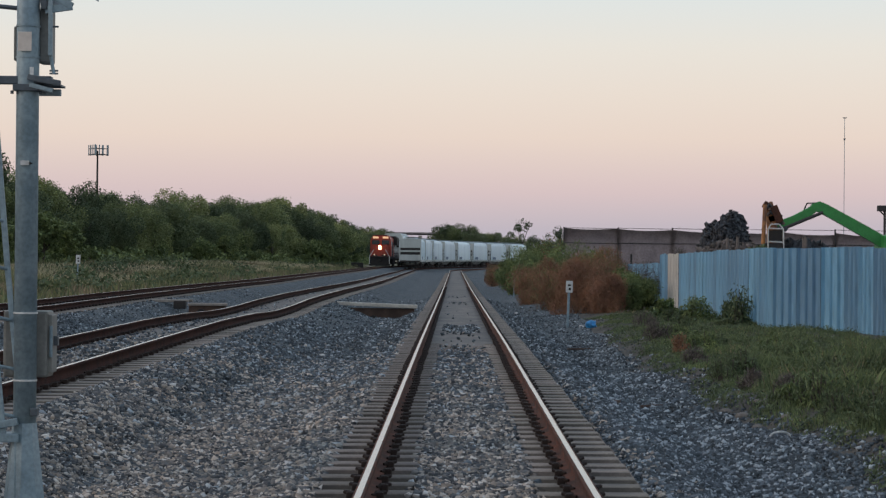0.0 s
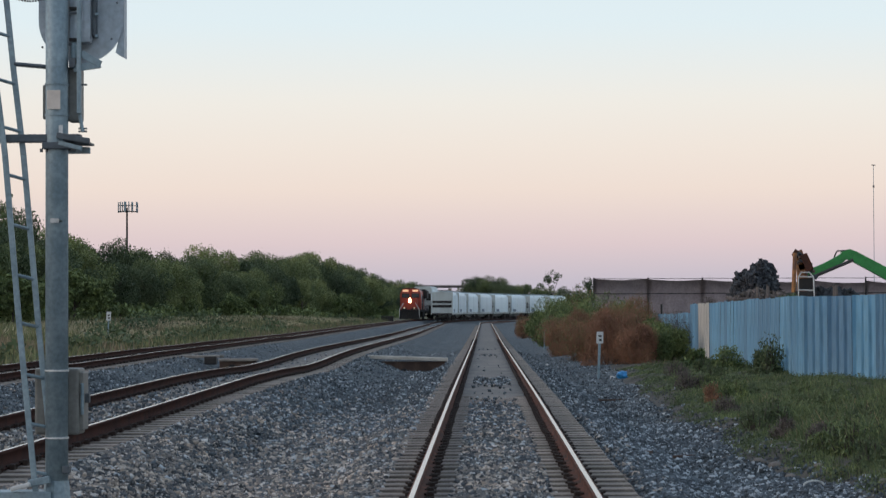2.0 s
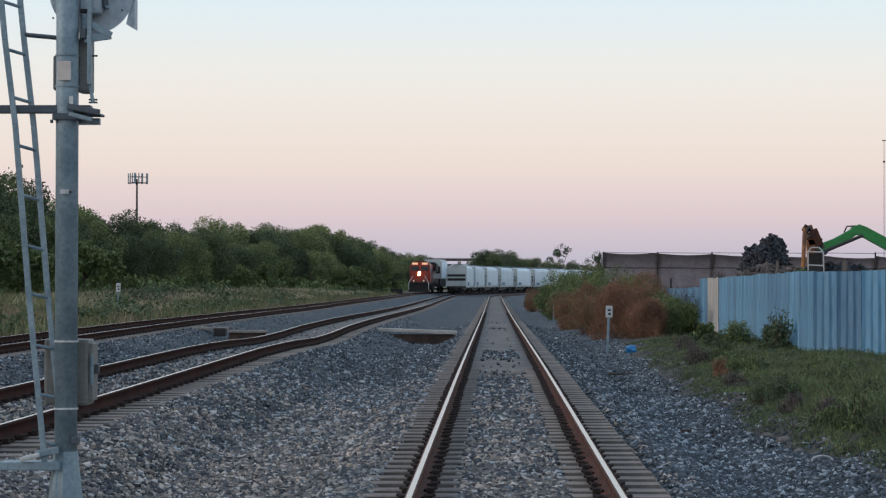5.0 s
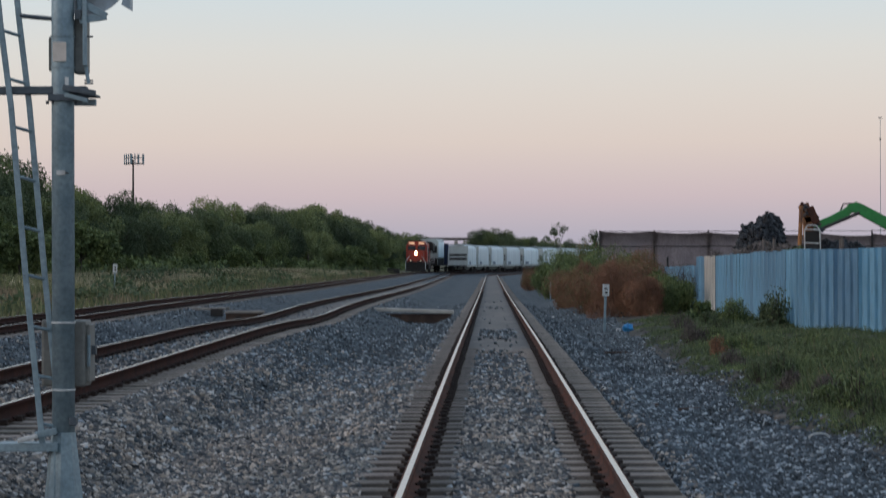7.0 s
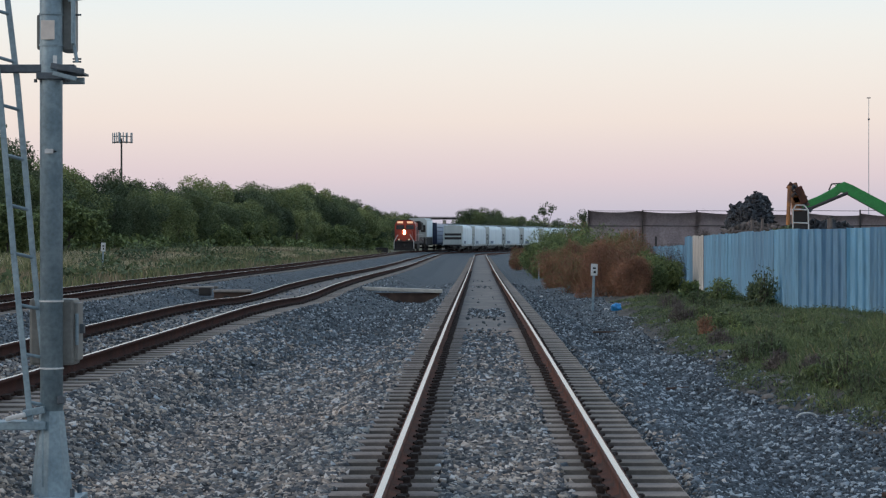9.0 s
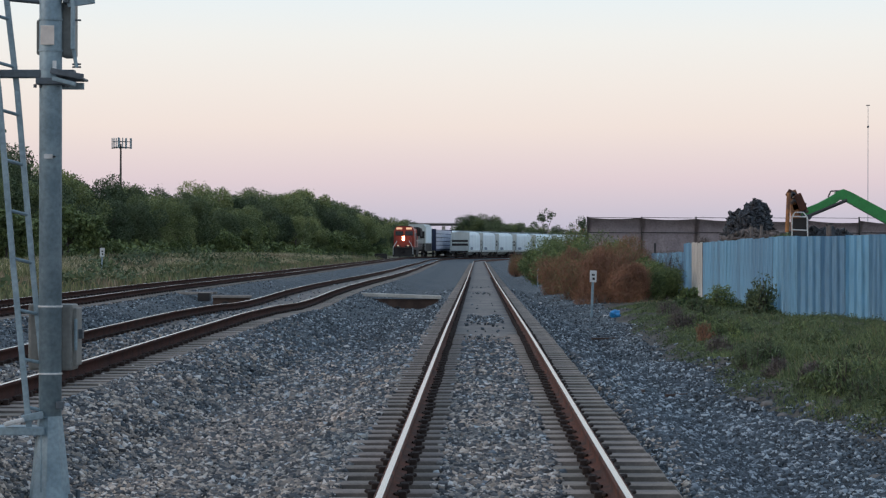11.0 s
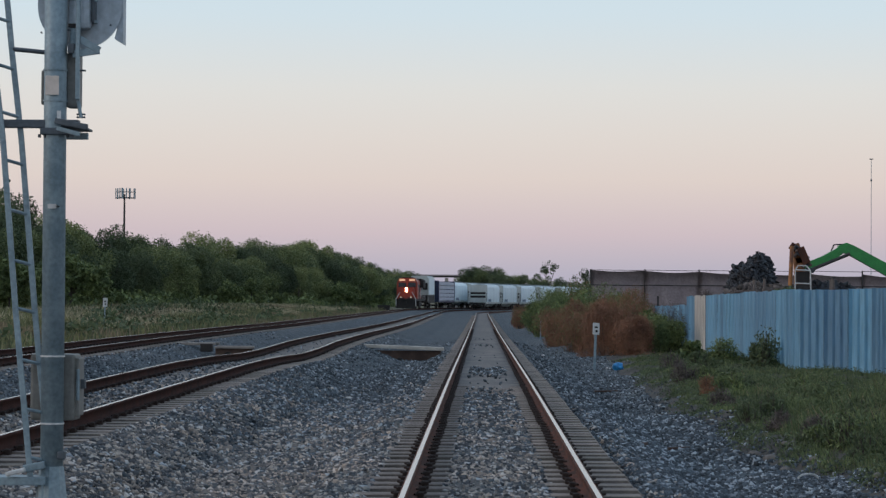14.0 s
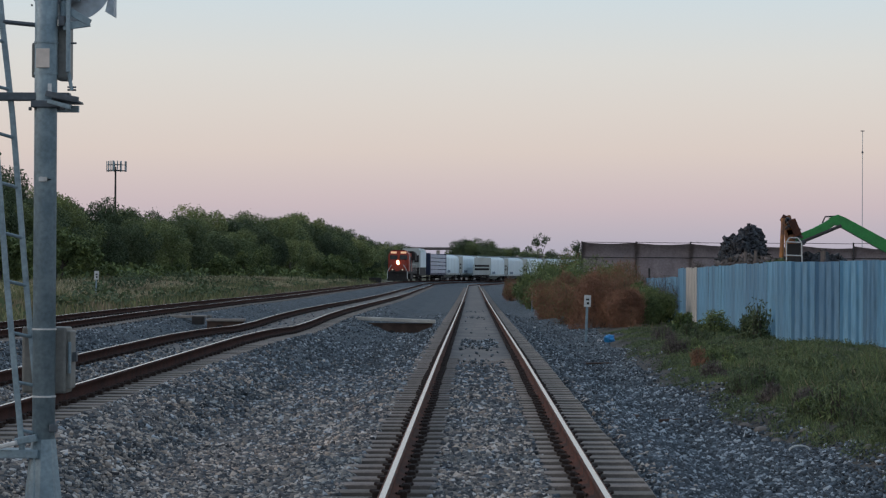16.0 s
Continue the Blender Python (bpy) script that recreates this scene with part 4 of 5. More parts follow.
def tree_meshes(seed, height, width, leaves, leaf, open_crown=0.0):
    rng = np.random.default_rng(seed)
    bm = bmesh.new()
    rod(bm, (0, 0, -.4), (0, 0, height * .5), .022 * height, .012 * height, seg=8)
    cs, rs = [], []
    for i in range(int(9 + height)):
        a, q = rng.uniform(0, 6.28), rng.uniform(0.15, 1) ** .8
        zc = height * rng.uniform(.22, .88)
        env = math.sin(math.pi * min(max((zc / height - .02) * .95, 0.05), .98)) ** .6
        c = np.array([math.cos(a) * q * width * env * .5, math.sin(a) * q * width * env * .5, zc])
        cs.append(c)
        rs.append(rng.uniform(.09, .19) * height * (1 - .3 * open_crown))
        if i % 2 == 0:
            base = (0, 0, height * rng.uniform(.2, .5))
            rod(bm, base, tuple(c), .009 * height, .003 * height, seg=5)
    cs.append(np.array([0, 0, height * .84]))
    rs.append(.14 * height)
    v, f = leaf_quads(rng, cs, rs, leaves, leaf)
    return bm, v, f


def make_tree(name, label, seed, height, width, leaves, leaf, material, open_crown=0.0, category="tree"):
    root = thing(name, label, category, group="trees along the line")
    bm, v, f = tree_meshes(seed, height, width, leaves, leaf, open_crown)
    part("trunk", bm, M_BARK, root)
    raw("crown", v, f, material, root)
    return root


def bare_tree(at, height, seed):
    root = thing("bare_tree", "leafless grey tree with fine twigs", "tree", at)
    rng = random.Random(seed)
    bm = bmesh.new()

    def grow(p, d, ln, r, depth):
        q = p + d * ln
        rod(bm, p, q, r, r * .65, seg=5)
        if depth:
            for _ in range(3):
                e = (d + Vector((rng.uniform(-.95, .95), rng.uniform(-.95, .95), rng.uniform(-.2, .45)))).normalized()
                grow(q, e, ln * rng.uniform(.6, .85), r * .6, depth - 1)
    grow(Vector((0, 0, -.3)), Vector((0, 0, 1)), height * .24, height * .009, 6)
    part("limb_frame", bm, M_BARK, root)


def place_trees():
    rng = random.Random(21)
    shrub = make_tree("young_tree", "low light green young tree before the tree belt", 77, 3.2, 3.0, 4200, .11, M_BUSHG, category="tree")
    for i in range(46):
        y = 125 + 330 * rng.random() ** 1.2
        x = float(np.interp(y, [118, 190, 267, 321, 444, 620], [-29, -31, -27, -22, -20, -14])) + rng.uniform(-1, 3)
        m = pose(x, y, float(ground_z(x, y)), 0, 0, rng.uniform(0, 360))
        o = shrub if i == 0 else copy_thing(shrub, m)
        q = rng.uniform(.4, 1.25)
        o.matrix_basis = m @ Matrix.Diagonal((q * 1.15, q * 1.15, q, 1))
    kinds = []
    for i in range(7):
        h = 8.0
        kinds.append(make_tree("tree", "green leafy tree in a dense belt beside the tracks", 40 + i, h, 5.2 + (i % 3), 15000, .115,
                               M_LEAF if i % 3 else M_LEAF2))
    spots = []
    y = 118.0
    while y < 620:
        front = float(np.interp(y, [118, 190, 267, 321, 444, 620], [-31, -33.5, -29.5, -24.5, -22.5, -16]))
        hh = float(np.interp(y, [118, 163, 187, 215, 240, 267, 321, 400, 444, 520, 620], [8.1, 9.5, 9.9, 8.0, 7.0, 7.4, 8.7, 9.9, 9.6, 8.6, 7.6]))
        for row in range(3):
            spots.append((front - row * 5.2 + rng.uniform(-1.6, 1.6), y + rng.uniform(-2, 2), hh * rng.uniform(.62, 1.12) * (1.0 - .22 * (row == 0))))
        y += rng.uniform(4.2, 6.2) * (1 + y / 900)
    # far trees behind the trains
    for px, h in ((-165, 8), (-150, 9.6), (-138, 9.0), (-124, 9.4), (-110, 8.6), (-95, 7.6), (-24, 10), (-16, 11.6), (-4, 11), (8, 12.2), (20, 10.6), (33, 9.4),
                  (48, 8.6), (60, 9.0), (76, 9.2), (90, 7.8), (104, 8.2), (140, 8.5), (165, 7), (185, 7)):
        d = 640 + rng.uniform(-10, 40)
        spots.append((px * d / 4200 - .16, d, h))
    for px, h in ((-70, 5.6), (-55, 5.8), (-80, 6)):
        spots.append((px * 720 / 4200, 720, h))
    for i, (x, y, h) in enumerate(spots):
        s = h / 8.0
        m = pose(x, y, float(ground_z(x, y)), 0, 0, rng.uniform(0, 360))
        # nearer trees mostly get dark leaves, their shade put into the colour
        k = kinds[i % 7] if y > 200 or i < 7 else kinds[(0, 3, 6, 2)[i % 4]]
        o = k if i < 7 else copy_thing(k, m)
        o.matrix_basis = m @ Matrix.Diagonal((s * rng.uniform(.9, 1.2), s * rng.uniform(.9, 1.2), s, 1))
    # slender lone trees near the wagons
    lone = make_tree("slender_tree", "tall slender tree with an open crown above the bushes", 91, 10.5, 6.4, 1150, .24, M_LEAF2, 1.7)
    lone.matrix_basis = pose(14.2, 505, -.3)
    o = copy_thing(lone, pose(19.5, 455, -.3, 0, 0, 70))
    o.scale = (.72, .72, .78)
    o = copy_thing(lone, pose(21.0, 470, -.3, 0, 0, 160))
    o.scale = (.6, .6, .74)
    bare_tree((26.9, 268, -.2), 7.2, 3)
    bare_tree((-58.5, 402, -.2), 13.5, 5)
    bare_tree((-50.0, 255, -.2), 8.6, 8)


def bush(name, label, at, size, leaves, leaf, material, seed, up=0.6, slim=.42, loose=.12, mixed=None):
    root = thing(name, label, "bush", at)
    rng = np.random.default_rng(seed)
    w, d, h = size
    cs, rs = [], []
    for i in range(26):
        a, q = rng.uniform(0, 6.28), math.sqrt(rng.uniform(0, 1))
        zc = h * rng.uniform(.12, .8) * (1 - .45 * q * q)
        cs.append((math.cos(a) * q * w * .42, math.sin(a) * q * d * .42, zc))
        rs.append(h * rng.uniform(.13, .24))
    v, f = leaf_quads(rng, cs, rs, leaves, leaf, 1.0, up, slim, loose)
    v[:, 2] = np.maximum(v[:, 2], -.15)
    raw("foliage", v, f, material, root)
    if mixed:
        v, f = leaf_quads(rng, cs, rs, leaves // 5, leaf, 1.0, up, slim, .4)
        v[:, 2] = np.maximum(v[:, 2], -.15) + .05
        raw("green_sprays", v, f, mixed, root)
    bm = bmesh.new()
    for i in range(22):
        c = cs[i]
        rod(bm, (c[0] * .25, c[1] * .25, -.2), (c[0], c[1], c[2] + h * .12), .02, .006, seg=5)
    tagged(part("stem", bm, M_BARK, root), kind="stuff")
    return root


def place_bushes():
    R, G = M_RUSTLEAF, M_BUSHG
    rus = "russet brown feathery bush on the ballast edge"
    grn = "green scrub bush beside the tracks"
    spots = ((4.3, 84, 1.9, 4, 2.05, R), (3.6, 93, 1.6, 5, 2.25, R), (3.05, 104, 1.1, 6, 1.85, R), (5.5, 89, 1.9, 4, 2.25, R), (6.1, 97, 1.3, 4, 2.35, R), (4.9, 98, 1.8, 5, 2.3, R),
             (5.0, 79.5, 1.1, 2, 1.5, R), (6.1, 80.5, 1.25, 2.2, 1.62, G), (5.5, 118, 2.6, 6, 3.0, G), (6.9, 126, 2.4, 5, 2.75, G), (4.45, 150, 3.3, 7, 3.05, G), (2.65, 170, .9, 5, 2.0, R),
             (3.35, 130, 1.0, 4, 1.8, G), (4.25, 140, 1.8, 6, 2.85, G), (3.3, 152, 1.4, 6, 2.2, G), (6.2, 160, 3.0, 6, 3.4, G), (4.4, 112, 1.8, 4, 2.1, R))
    for i, (x, y, w, d, h, m) in enumerate(spots):
        russet = m is R
        bush("russet_bush" if russet else "green_bush", rus if russet else grn, (x, y, float(ground_z(x, y))), (w, d, h), (26000 if russet else 16000) if y < 115 else 9000,
             (.062 if russet else .055) if y < 115 else .085, m, 200 + i, 1.3 if russet else .6, .085 if russet else .22, .4 if russet else .3, G if russet and y > 86 else R if i % 3 == 0 and not russet and y > 100 else None)
    # shrubs at the foot of the fence
    bush("dark_shrub", "dark green leafy shrub growing against the blue fence", (6.95, 60.5, -.28), (.75, .9, .85), 1700, .05, M_WEED, 301, .6, .3, .5)
    bush("dark_shrub", "dark green leafy shrub growing against the blue fence", (6.98, 59.6, -.28), (.35, .4, 1.3), 900, .055, M_WEED, 302, 1.2, .3, .5)
    bush("dark_shrub", "green spreading shrub growing against the blue fence", (6.3, 64.0, -.28), (.8, 1.0, 1.0), 1500, .05, M_BUSHG, 303, .5, .3, .5)
    bush("dark_shrub", "low green weeds at the foot of the blue fence", (6.2, 70.5, -.3), (1.1, 1.2, .7), 1800, .06, M_BUSHG, 304, .5)
    bush("dark_shrub", "low green weeds at the foot of the blue fence", (5.6, 66.5, -.36), (1.0, 1.2, .55), 1500, .06, M_GRASS, 305, .8)


def blades(name, label, rng, x, y, h, w, material, lean=.35):
    """Upright tapering blades of grass, one object of stuff."""
    n = len(x)
    z = ground_z(x, y) - .02
    a = rng.uniform(0, 6.28, n)
    lx, ly = rng.normal(0, lean, n) * h, rng.normal(0, lean, n) * h
    dx, dy = np.cos(a) * w, np.sin(a) * w
    v = np.stack([np.stack([x - dx, y - dy, z], -1), np.stack([x + dx, y + dy, z], -1),
                  np.stack([x + lx * .57 + dx * .7, y + ly * .57 + dy * .7, z + h * .62], -1), np.stack([x + lx, y + ly, z + h], -1)], 1)
    ob = raw(name, v.reshape(-1, 3), np.arange(4 * n).reshape(-1, 4), material)
    return tagged(ob, label, "grass", kind="stuff")


def place_grass():
    rng = np.random.default_rng(8)

    def verge(n, y0, y1, xw):
        y = y0 + (y1 - y0) * rng.random(n) ** 1.25
        x = verge_edge(y) - .08 + xw * rng.random(n) ** 1.1
        keep = (x < .195 * y + .6)
        return x[keep], y[keep]
    def tall(x, y):
        """How high the verge stands: low at the ballast, knee-high towards the fence, in uneven tufts."""
        tuft = np.array([noise.noise((a * 1.2, b * .8, 3)) + .6 * noise.noise((a * 3.3, b * 2.2, 8)) for a, b in zip(x, y)])
        return np.clip((x - verge_edge(y) + .2) / 1.15, .16, 1) * np.clip(.42 + .75 * tuft, .06, 1.1) * np.interp(y, [24, 45, 60, 75], [1, .42, .26, .42])
    x, y = verge(330000, 16, 76, 5.0)
    hgt = tall(x, y)
    k = hgt > .05
    x, y, hgt = x[k], y[k], hgt[k]
    blades("verge_grass", "green uncut grass between ballast and fence", rng, x, y, .55 * hgt * rng.uniform(.4, 1.3, len(x)), .0028 + y * .00008, M_GRASS, .3)
    x, y = verge(34000, 16, 78, 5.0)
    hgt = tall(x, y)
    k = np.array([noise.noise((a * .7, b * .35, 9)) for a, b in zip(x, y)]) > -.08
    x, y, hgt = x[k], y[k], hgt[k]
    blades("verge_straw", "dry straw-coloured grass among the green", rng, x, y, .56 * hgt * rng.uniform(.4, 1.3, len(x)), .0022 + y * .00006, M_STRAW, .3)
    x, y = verge(150000, 16, 76, 5.0)
    hgt = tall(x, y)
    k = np.array([noise.noise((a * 1.1, b * .7, 15)) for a, b in zip(x, y)]) > -.02
    x, y, hgt = x[k], y[k], hgt[k]
    c = np.stack([x, y, ground_z(x, y) + .02 + .6 * hgt * rng.random(len(x))], 1)
    v, f = leaf_quads(rng, c, np.full(len(x), .06), len(x), .027, 1, .3, .3)
    tagged(raw("verge_weeds", v, f, M_WEED), "leafy green weeds among the verge grass", "weeds", kind="stuff")
    # field on the far side of the tracks
    n = 110000
    y = 55 + 330 * rng.random(n) ** 1.3
    x = -13.6 - (3 + y * .05) * rng.random(n) - rng.random(n) * 6
    clump = np.array([noise.noise((a * .25, b * .06, 5)) for a, b in zip(x, y)])
    g = clump < .1
    blades("field_grass", "rough green grass and weeds beyond the tracks", rng, x[g], y[g], .34 * rng.uniform(.4, 1.5, g.sum()) * (1 + 1.2 * np.clip(-clump[g], 0, 1)), .03, M_FIELD, .3)
    g = ~g | (rng.random(n) < .05) | ((x > -14.6) & (rng.random(n) < .5))
    blades("field_straw", "dry tan grass beyond the tracks", rng, x[g], y[g], .42 * rng.uniform(.4, 1.4, g.sum()), .03, M_STRAW, .3)
    n = 60000
    y = 60 + 330 * rng.random(n) ** 1.25
    x = -15 - rng.random(n) * (4 + .04 * y)
    clump = np.array([noise.noise((a * .35, b * .11, 25)) for a, b in zip(x, y)])
    k = clump > .08
    c = np.stack([x, y, ground_z(x, y) + 2.2 * np.clip(clump, 0, .6) * rng.random(n)], 1)[k]
    v, f = leaf_quads(rng, c, np.full(len(c), .2), len(c), .13)
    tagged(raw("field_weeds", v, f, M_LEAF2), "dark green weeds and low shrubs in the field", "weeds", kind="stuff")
    n = 60000
    y = 105 + 230 * rng.random(n)
    x = -17.0 - (5 + .02 * y) * rng.random(n)
    k = np.array([noise.noise((a * .18, b * .03, 41)) for a, b in zip(x, y)]) > -.05
    blades("pale_field_straw", "pale dry grass in a strip beyond the outer track", rng, x[k], y[k], .5 * rng.uniform(.4, 1.3, k.sum()), .032, M_PALE_STRAW, .3)
    # thicket under the tree belt
    n = 46000
    y = 95 + 420 * rng.random(n) ** 1.2
    front = np.interp(y, [95, 190, 267, 321, 444, 620], [-29, -31, -27, -22, -20, -14])
    c = np.stack([front - 3 * rng.random(n) + 2.2 * rng.random(n), y, np.zeros(n)], 1)
    hgt = 1.0 + 1.3 * np.array([noise.noise((q[1] * .12, q[0] * .2, 7)) for q in c])
    c[:, 2] = ground_z(c[:, 0], c[:, 1]) + np.clip(hgt, .35, 3) * rng.random(n)
    v, f = leaf_quads(rng, c, np.full(n, .35), n, .24)
    tagged(raw("thicket", v, f, M_BUSHG), "low green thicket along the foot of the trees", "bushes", kind="stuff")


# ---------- small lineside things ----------
def marker(at, h, label, plate=(.20, .34)):
    root = thing("marker_post", label, "sign", at)
    root.matrix_basis = pose(*at, 0, 2.0, 8)
    part("post", B(-.035, .035, -.02, .02, -.2, h - .02, bevel=.006), M_GALV, root)
    p = part("plate", B(-plate[0] / 2, plate[0] / 2, -.035, -.022, h - plate[1], h, bevel=.006), M_WHITE, root, "white enamelled plate")
    part("mark", B(-.045, .045, -.040, -.036, h - plate[1] * .45, h - plate[1] * .3), M_BLACK, p, "dark mark, unreadable")
    part("mark", B(-.02, .05, -.040, -.036, h - plate[1] * .8, h - plate[1] * .6), M_BLACK, p)


def litter():
    rng = random.Random(2)
    bm = bmesh.new()
    bmesh.ops.create_icosphere(bm, subdivisions=3, radius=.16)
    for v in bm.verts:
        v.co *= 1 + .55 * noise.noise(v.co * 9)
        v.co.z *= .75
    root = thing("plastic_bag", "crumpled bright blue plastic bag on the gravel", "bag", (3.68, 66, float(ground_z(3.68, 66)) + .08))
    part("bag", bm, M_BAG, root, smooth=True)
    for x, y, s in ((3.2, 68, .09), (3.45, 64.8, .07), (4.1, 70, .08), (2.95, 45, .08), (3.25, 32.5, .07), (3.0, 30.8, .06), (-2.6, 44, .06), (3.1, 74, .07), (2.2, 90, .08), (-2.3, 70, .07)):
        bm = bmesh.new()
        bmesh.ops.create_icosphere(bm, subdivisions=2, radius=s)
        for v in bm.verts:
            v.co *= 1 + .6 * noise.noise(v.co * 14 + Vector((x, y, 0)))
            v.co.z *= .5
        root = thing("litter", "scrap of pale litter on the gravel", "litter", (x + .3 * (x > 2.4), y, float(ground_z(x, y)) + s * .3))
        part("paper", bm, M_LITTER, root)
    # the strip at y 32.2 is added for a dark, shaded gap between ties
    for x, y, a, ln in ((2.75, 53, 20, .8), (1.95, 31, 70, .35), (2.6, 33, 40, .4), (0.1, 32.2, -3, .75), (3.1, 18.6, 60, .5)):
        root = thing("stick", "dark wood strip on the gravel, also set for a shaded tie gap", "stick", (x, y, float(ground_z(x, y)) + .03), a)
        part("wood", B(-ln / 2, ln / 2, -.03, .03, -.02, .02, bevel=.01), M_DARKWOOD, root)


def bent_pipe():
    root = thing("bent_pipe", "short bent white plastic pipe lying at the grass edge", "pipe", (3.45, 26.2, float(ground_z(3.45, 26.2)) + .03), 15)
    bm = bmesh.new()
    for k in range(7):
        a, b = math.pi * k / 7, math.pi * (k + 1) / 7
        rod(bm, (-.12 * math.cos(a), 0, .05 * math.sin(a)), (-.12 * math.cos(b), 0, .05 * math.sin(b)), .012, seg=8)
    part("pipe", bm, M_WHITE, root)


def boulders():
    """Lumps of broken concrete at the foot of the verge."""
    rng = random.Random(6)
    for i in range(9):
        y = rng.uniform(16, 34)
        x = float(verge_edge(np.array(y))) + rng.uniform(-.25, .3)
        bm = bmesh.new()
        s = rng.uniform(.04, .10)
        bmesh.ops.create_icosphere(bm, subdivisions=2, radius=s)
        for v in bm.verts:
            v.co *= 1 + .5 * noise.noise(v.co * 8 + Vector((i, 0, 0)))
            v.co.z *= .6
        root = thing("rubble_lump", "lump of broken grey concrete at the grass edge", "stone", (x, y, float(ground_z(x, y)) + s * .2))
        part("lump", bm, M_DIRT, root)


# ---------- scrap yard ----------
def screen_fence():
    root = thing("screen_fence", "tall dark cloth screen fence on steel posts", "fence", (0, 265, -.2))
    xs = [12.05 + i * 6.05 for i in range(9)]
    for x in xs:
        part("post", Rod((x, .08, -.3), (x, .08, 5.2), .09, seg=8), M_POST, root)
    for i, (a, b) in enumerate(zip(xs, xs[1:])):
        bm = bmesh.new()
        rows = []
        for s in range(13):
            q = s / 12
            sag = .16 * math.sin(q * math.pi) + .006 * i * s
            rows.append([bm.verts.new((a + (b - a) * q, .12 * math.sin(q * 7 + r + i), z)) for r, z in enumerate((0.2, 1.6, 3.2, 5.1 - sag - .06 * i))])
        for r, s in zip(rows, rows[1:]):
            for k in range(3):
                bm.faces.new((r[k], s[k], s[k + 1], r[k + 1]))
        bmesh.ops.solidify(bm, geom=bm.faces[:], thickness=.02)
        part("cloth", bm, M_NET, root, smooth=True)
        part("top_cable", Rod((a, 0, 5.12), (b, 0, 5.06), .03, seg=6), M_POST, root)
        part("mid_rail", Rod((a, -.15, 3.45), (b, -.15, 3.40), .05, seg=6), M_POST, root)


def heap(name, label, at, size, n, s, material, seed):
    """A pile of bent metal pieces."""
    rng = np.random.default_rng(seed)
    w, d, h = size
    r, a = np.sqrt(rng.random(n)), rng.uniform(0, 6.28, n)
    x, y = r * np.cos(a), r * np.sin(a)
    env = np.sqrt(np.clip(1 - r ** 2.4, 0, 1)) * (1 + .08 * np.sin(a * 3 + seed) * r)
    lump = np.array([noise.noise((p * 3.1 + seed, q * 3.1, 1)) for p, q in zip(x, y)])
    z = h * env * (1 + .10 * lump) * rng.uniform(.86, 1.0, n)
    c = np.stack([x * w / 2, y * d / 2, z], 1)
    base = np.array([[-1, -1, -1], [1, -1, -1], [1, 1, -1], [-1, 1, -1], [-1, -1, 1], [1, -1, 1], [1, 1, 1], [-1, 1, 1]], float)
    q = np.array([[0, 3, 2, 1], [4, 5, 6, 7], [0, 1, 5, 4], [1, 2, 6, 5], [2, 3, 7, 6], [3, 0, 4, 7]])
    dims = s * rng.lognormal(0, .5, (n, 3)) * rng.choice([.4, 1, 1.25], (n, 3))
    v = base[None] * dims[:, None] * (1 + .3 * rng.normal(size=(n, 8, 1)))
    m = np.linalg.qr(rng.normal(size=(n, 3, 3)))[0]
    v = np.einsum("nij,nkj->nki", m, v) + c[:, None]
    root = thing(name, label, "scrap heap", at)
    ob = raw("scrap_pieces", v.reshape(-1, 3), (q[None] + (np.arange(n) * 8)[:, None, None]).reshape(-1, 4), material, root)
    tagged(ob, kind="stuff")
    bm = bmesh.new()
    bmesh.ops.create_cone(bm, cap_ends=True, segments=20, radius1=min(w, d) * .42, radius2=min(w, d) * .22, depth=h * .8, matrix=Matrix.Translation((0, 0, h * .4)))
    part("core", bm, material, root)


def beam(bm, pts, w):
    """A boom of boxed plates: stations x, z, height, in a vertical plane."""
    rows = [[bm.verts.new((x, sy * w / 2, z + sz * t / 2)) for sy, sz in ((-1, -1), (1, -1), (1, 1), (-1, 1))] for x, z, t in pts]
    for r, s in zip(rows, rows[1:]):
        for i in range(4):
            bm.faces.new((r[i], r[(i + 1) % 4], s[(i + 1) % 4], s[i]))
    bm.faces.new(rows[0][::-1])
    bm.faces.new(rows[-1])
    bmesh.ops.recalc_face_normals(bm, faces=bm.faces)
    return bm


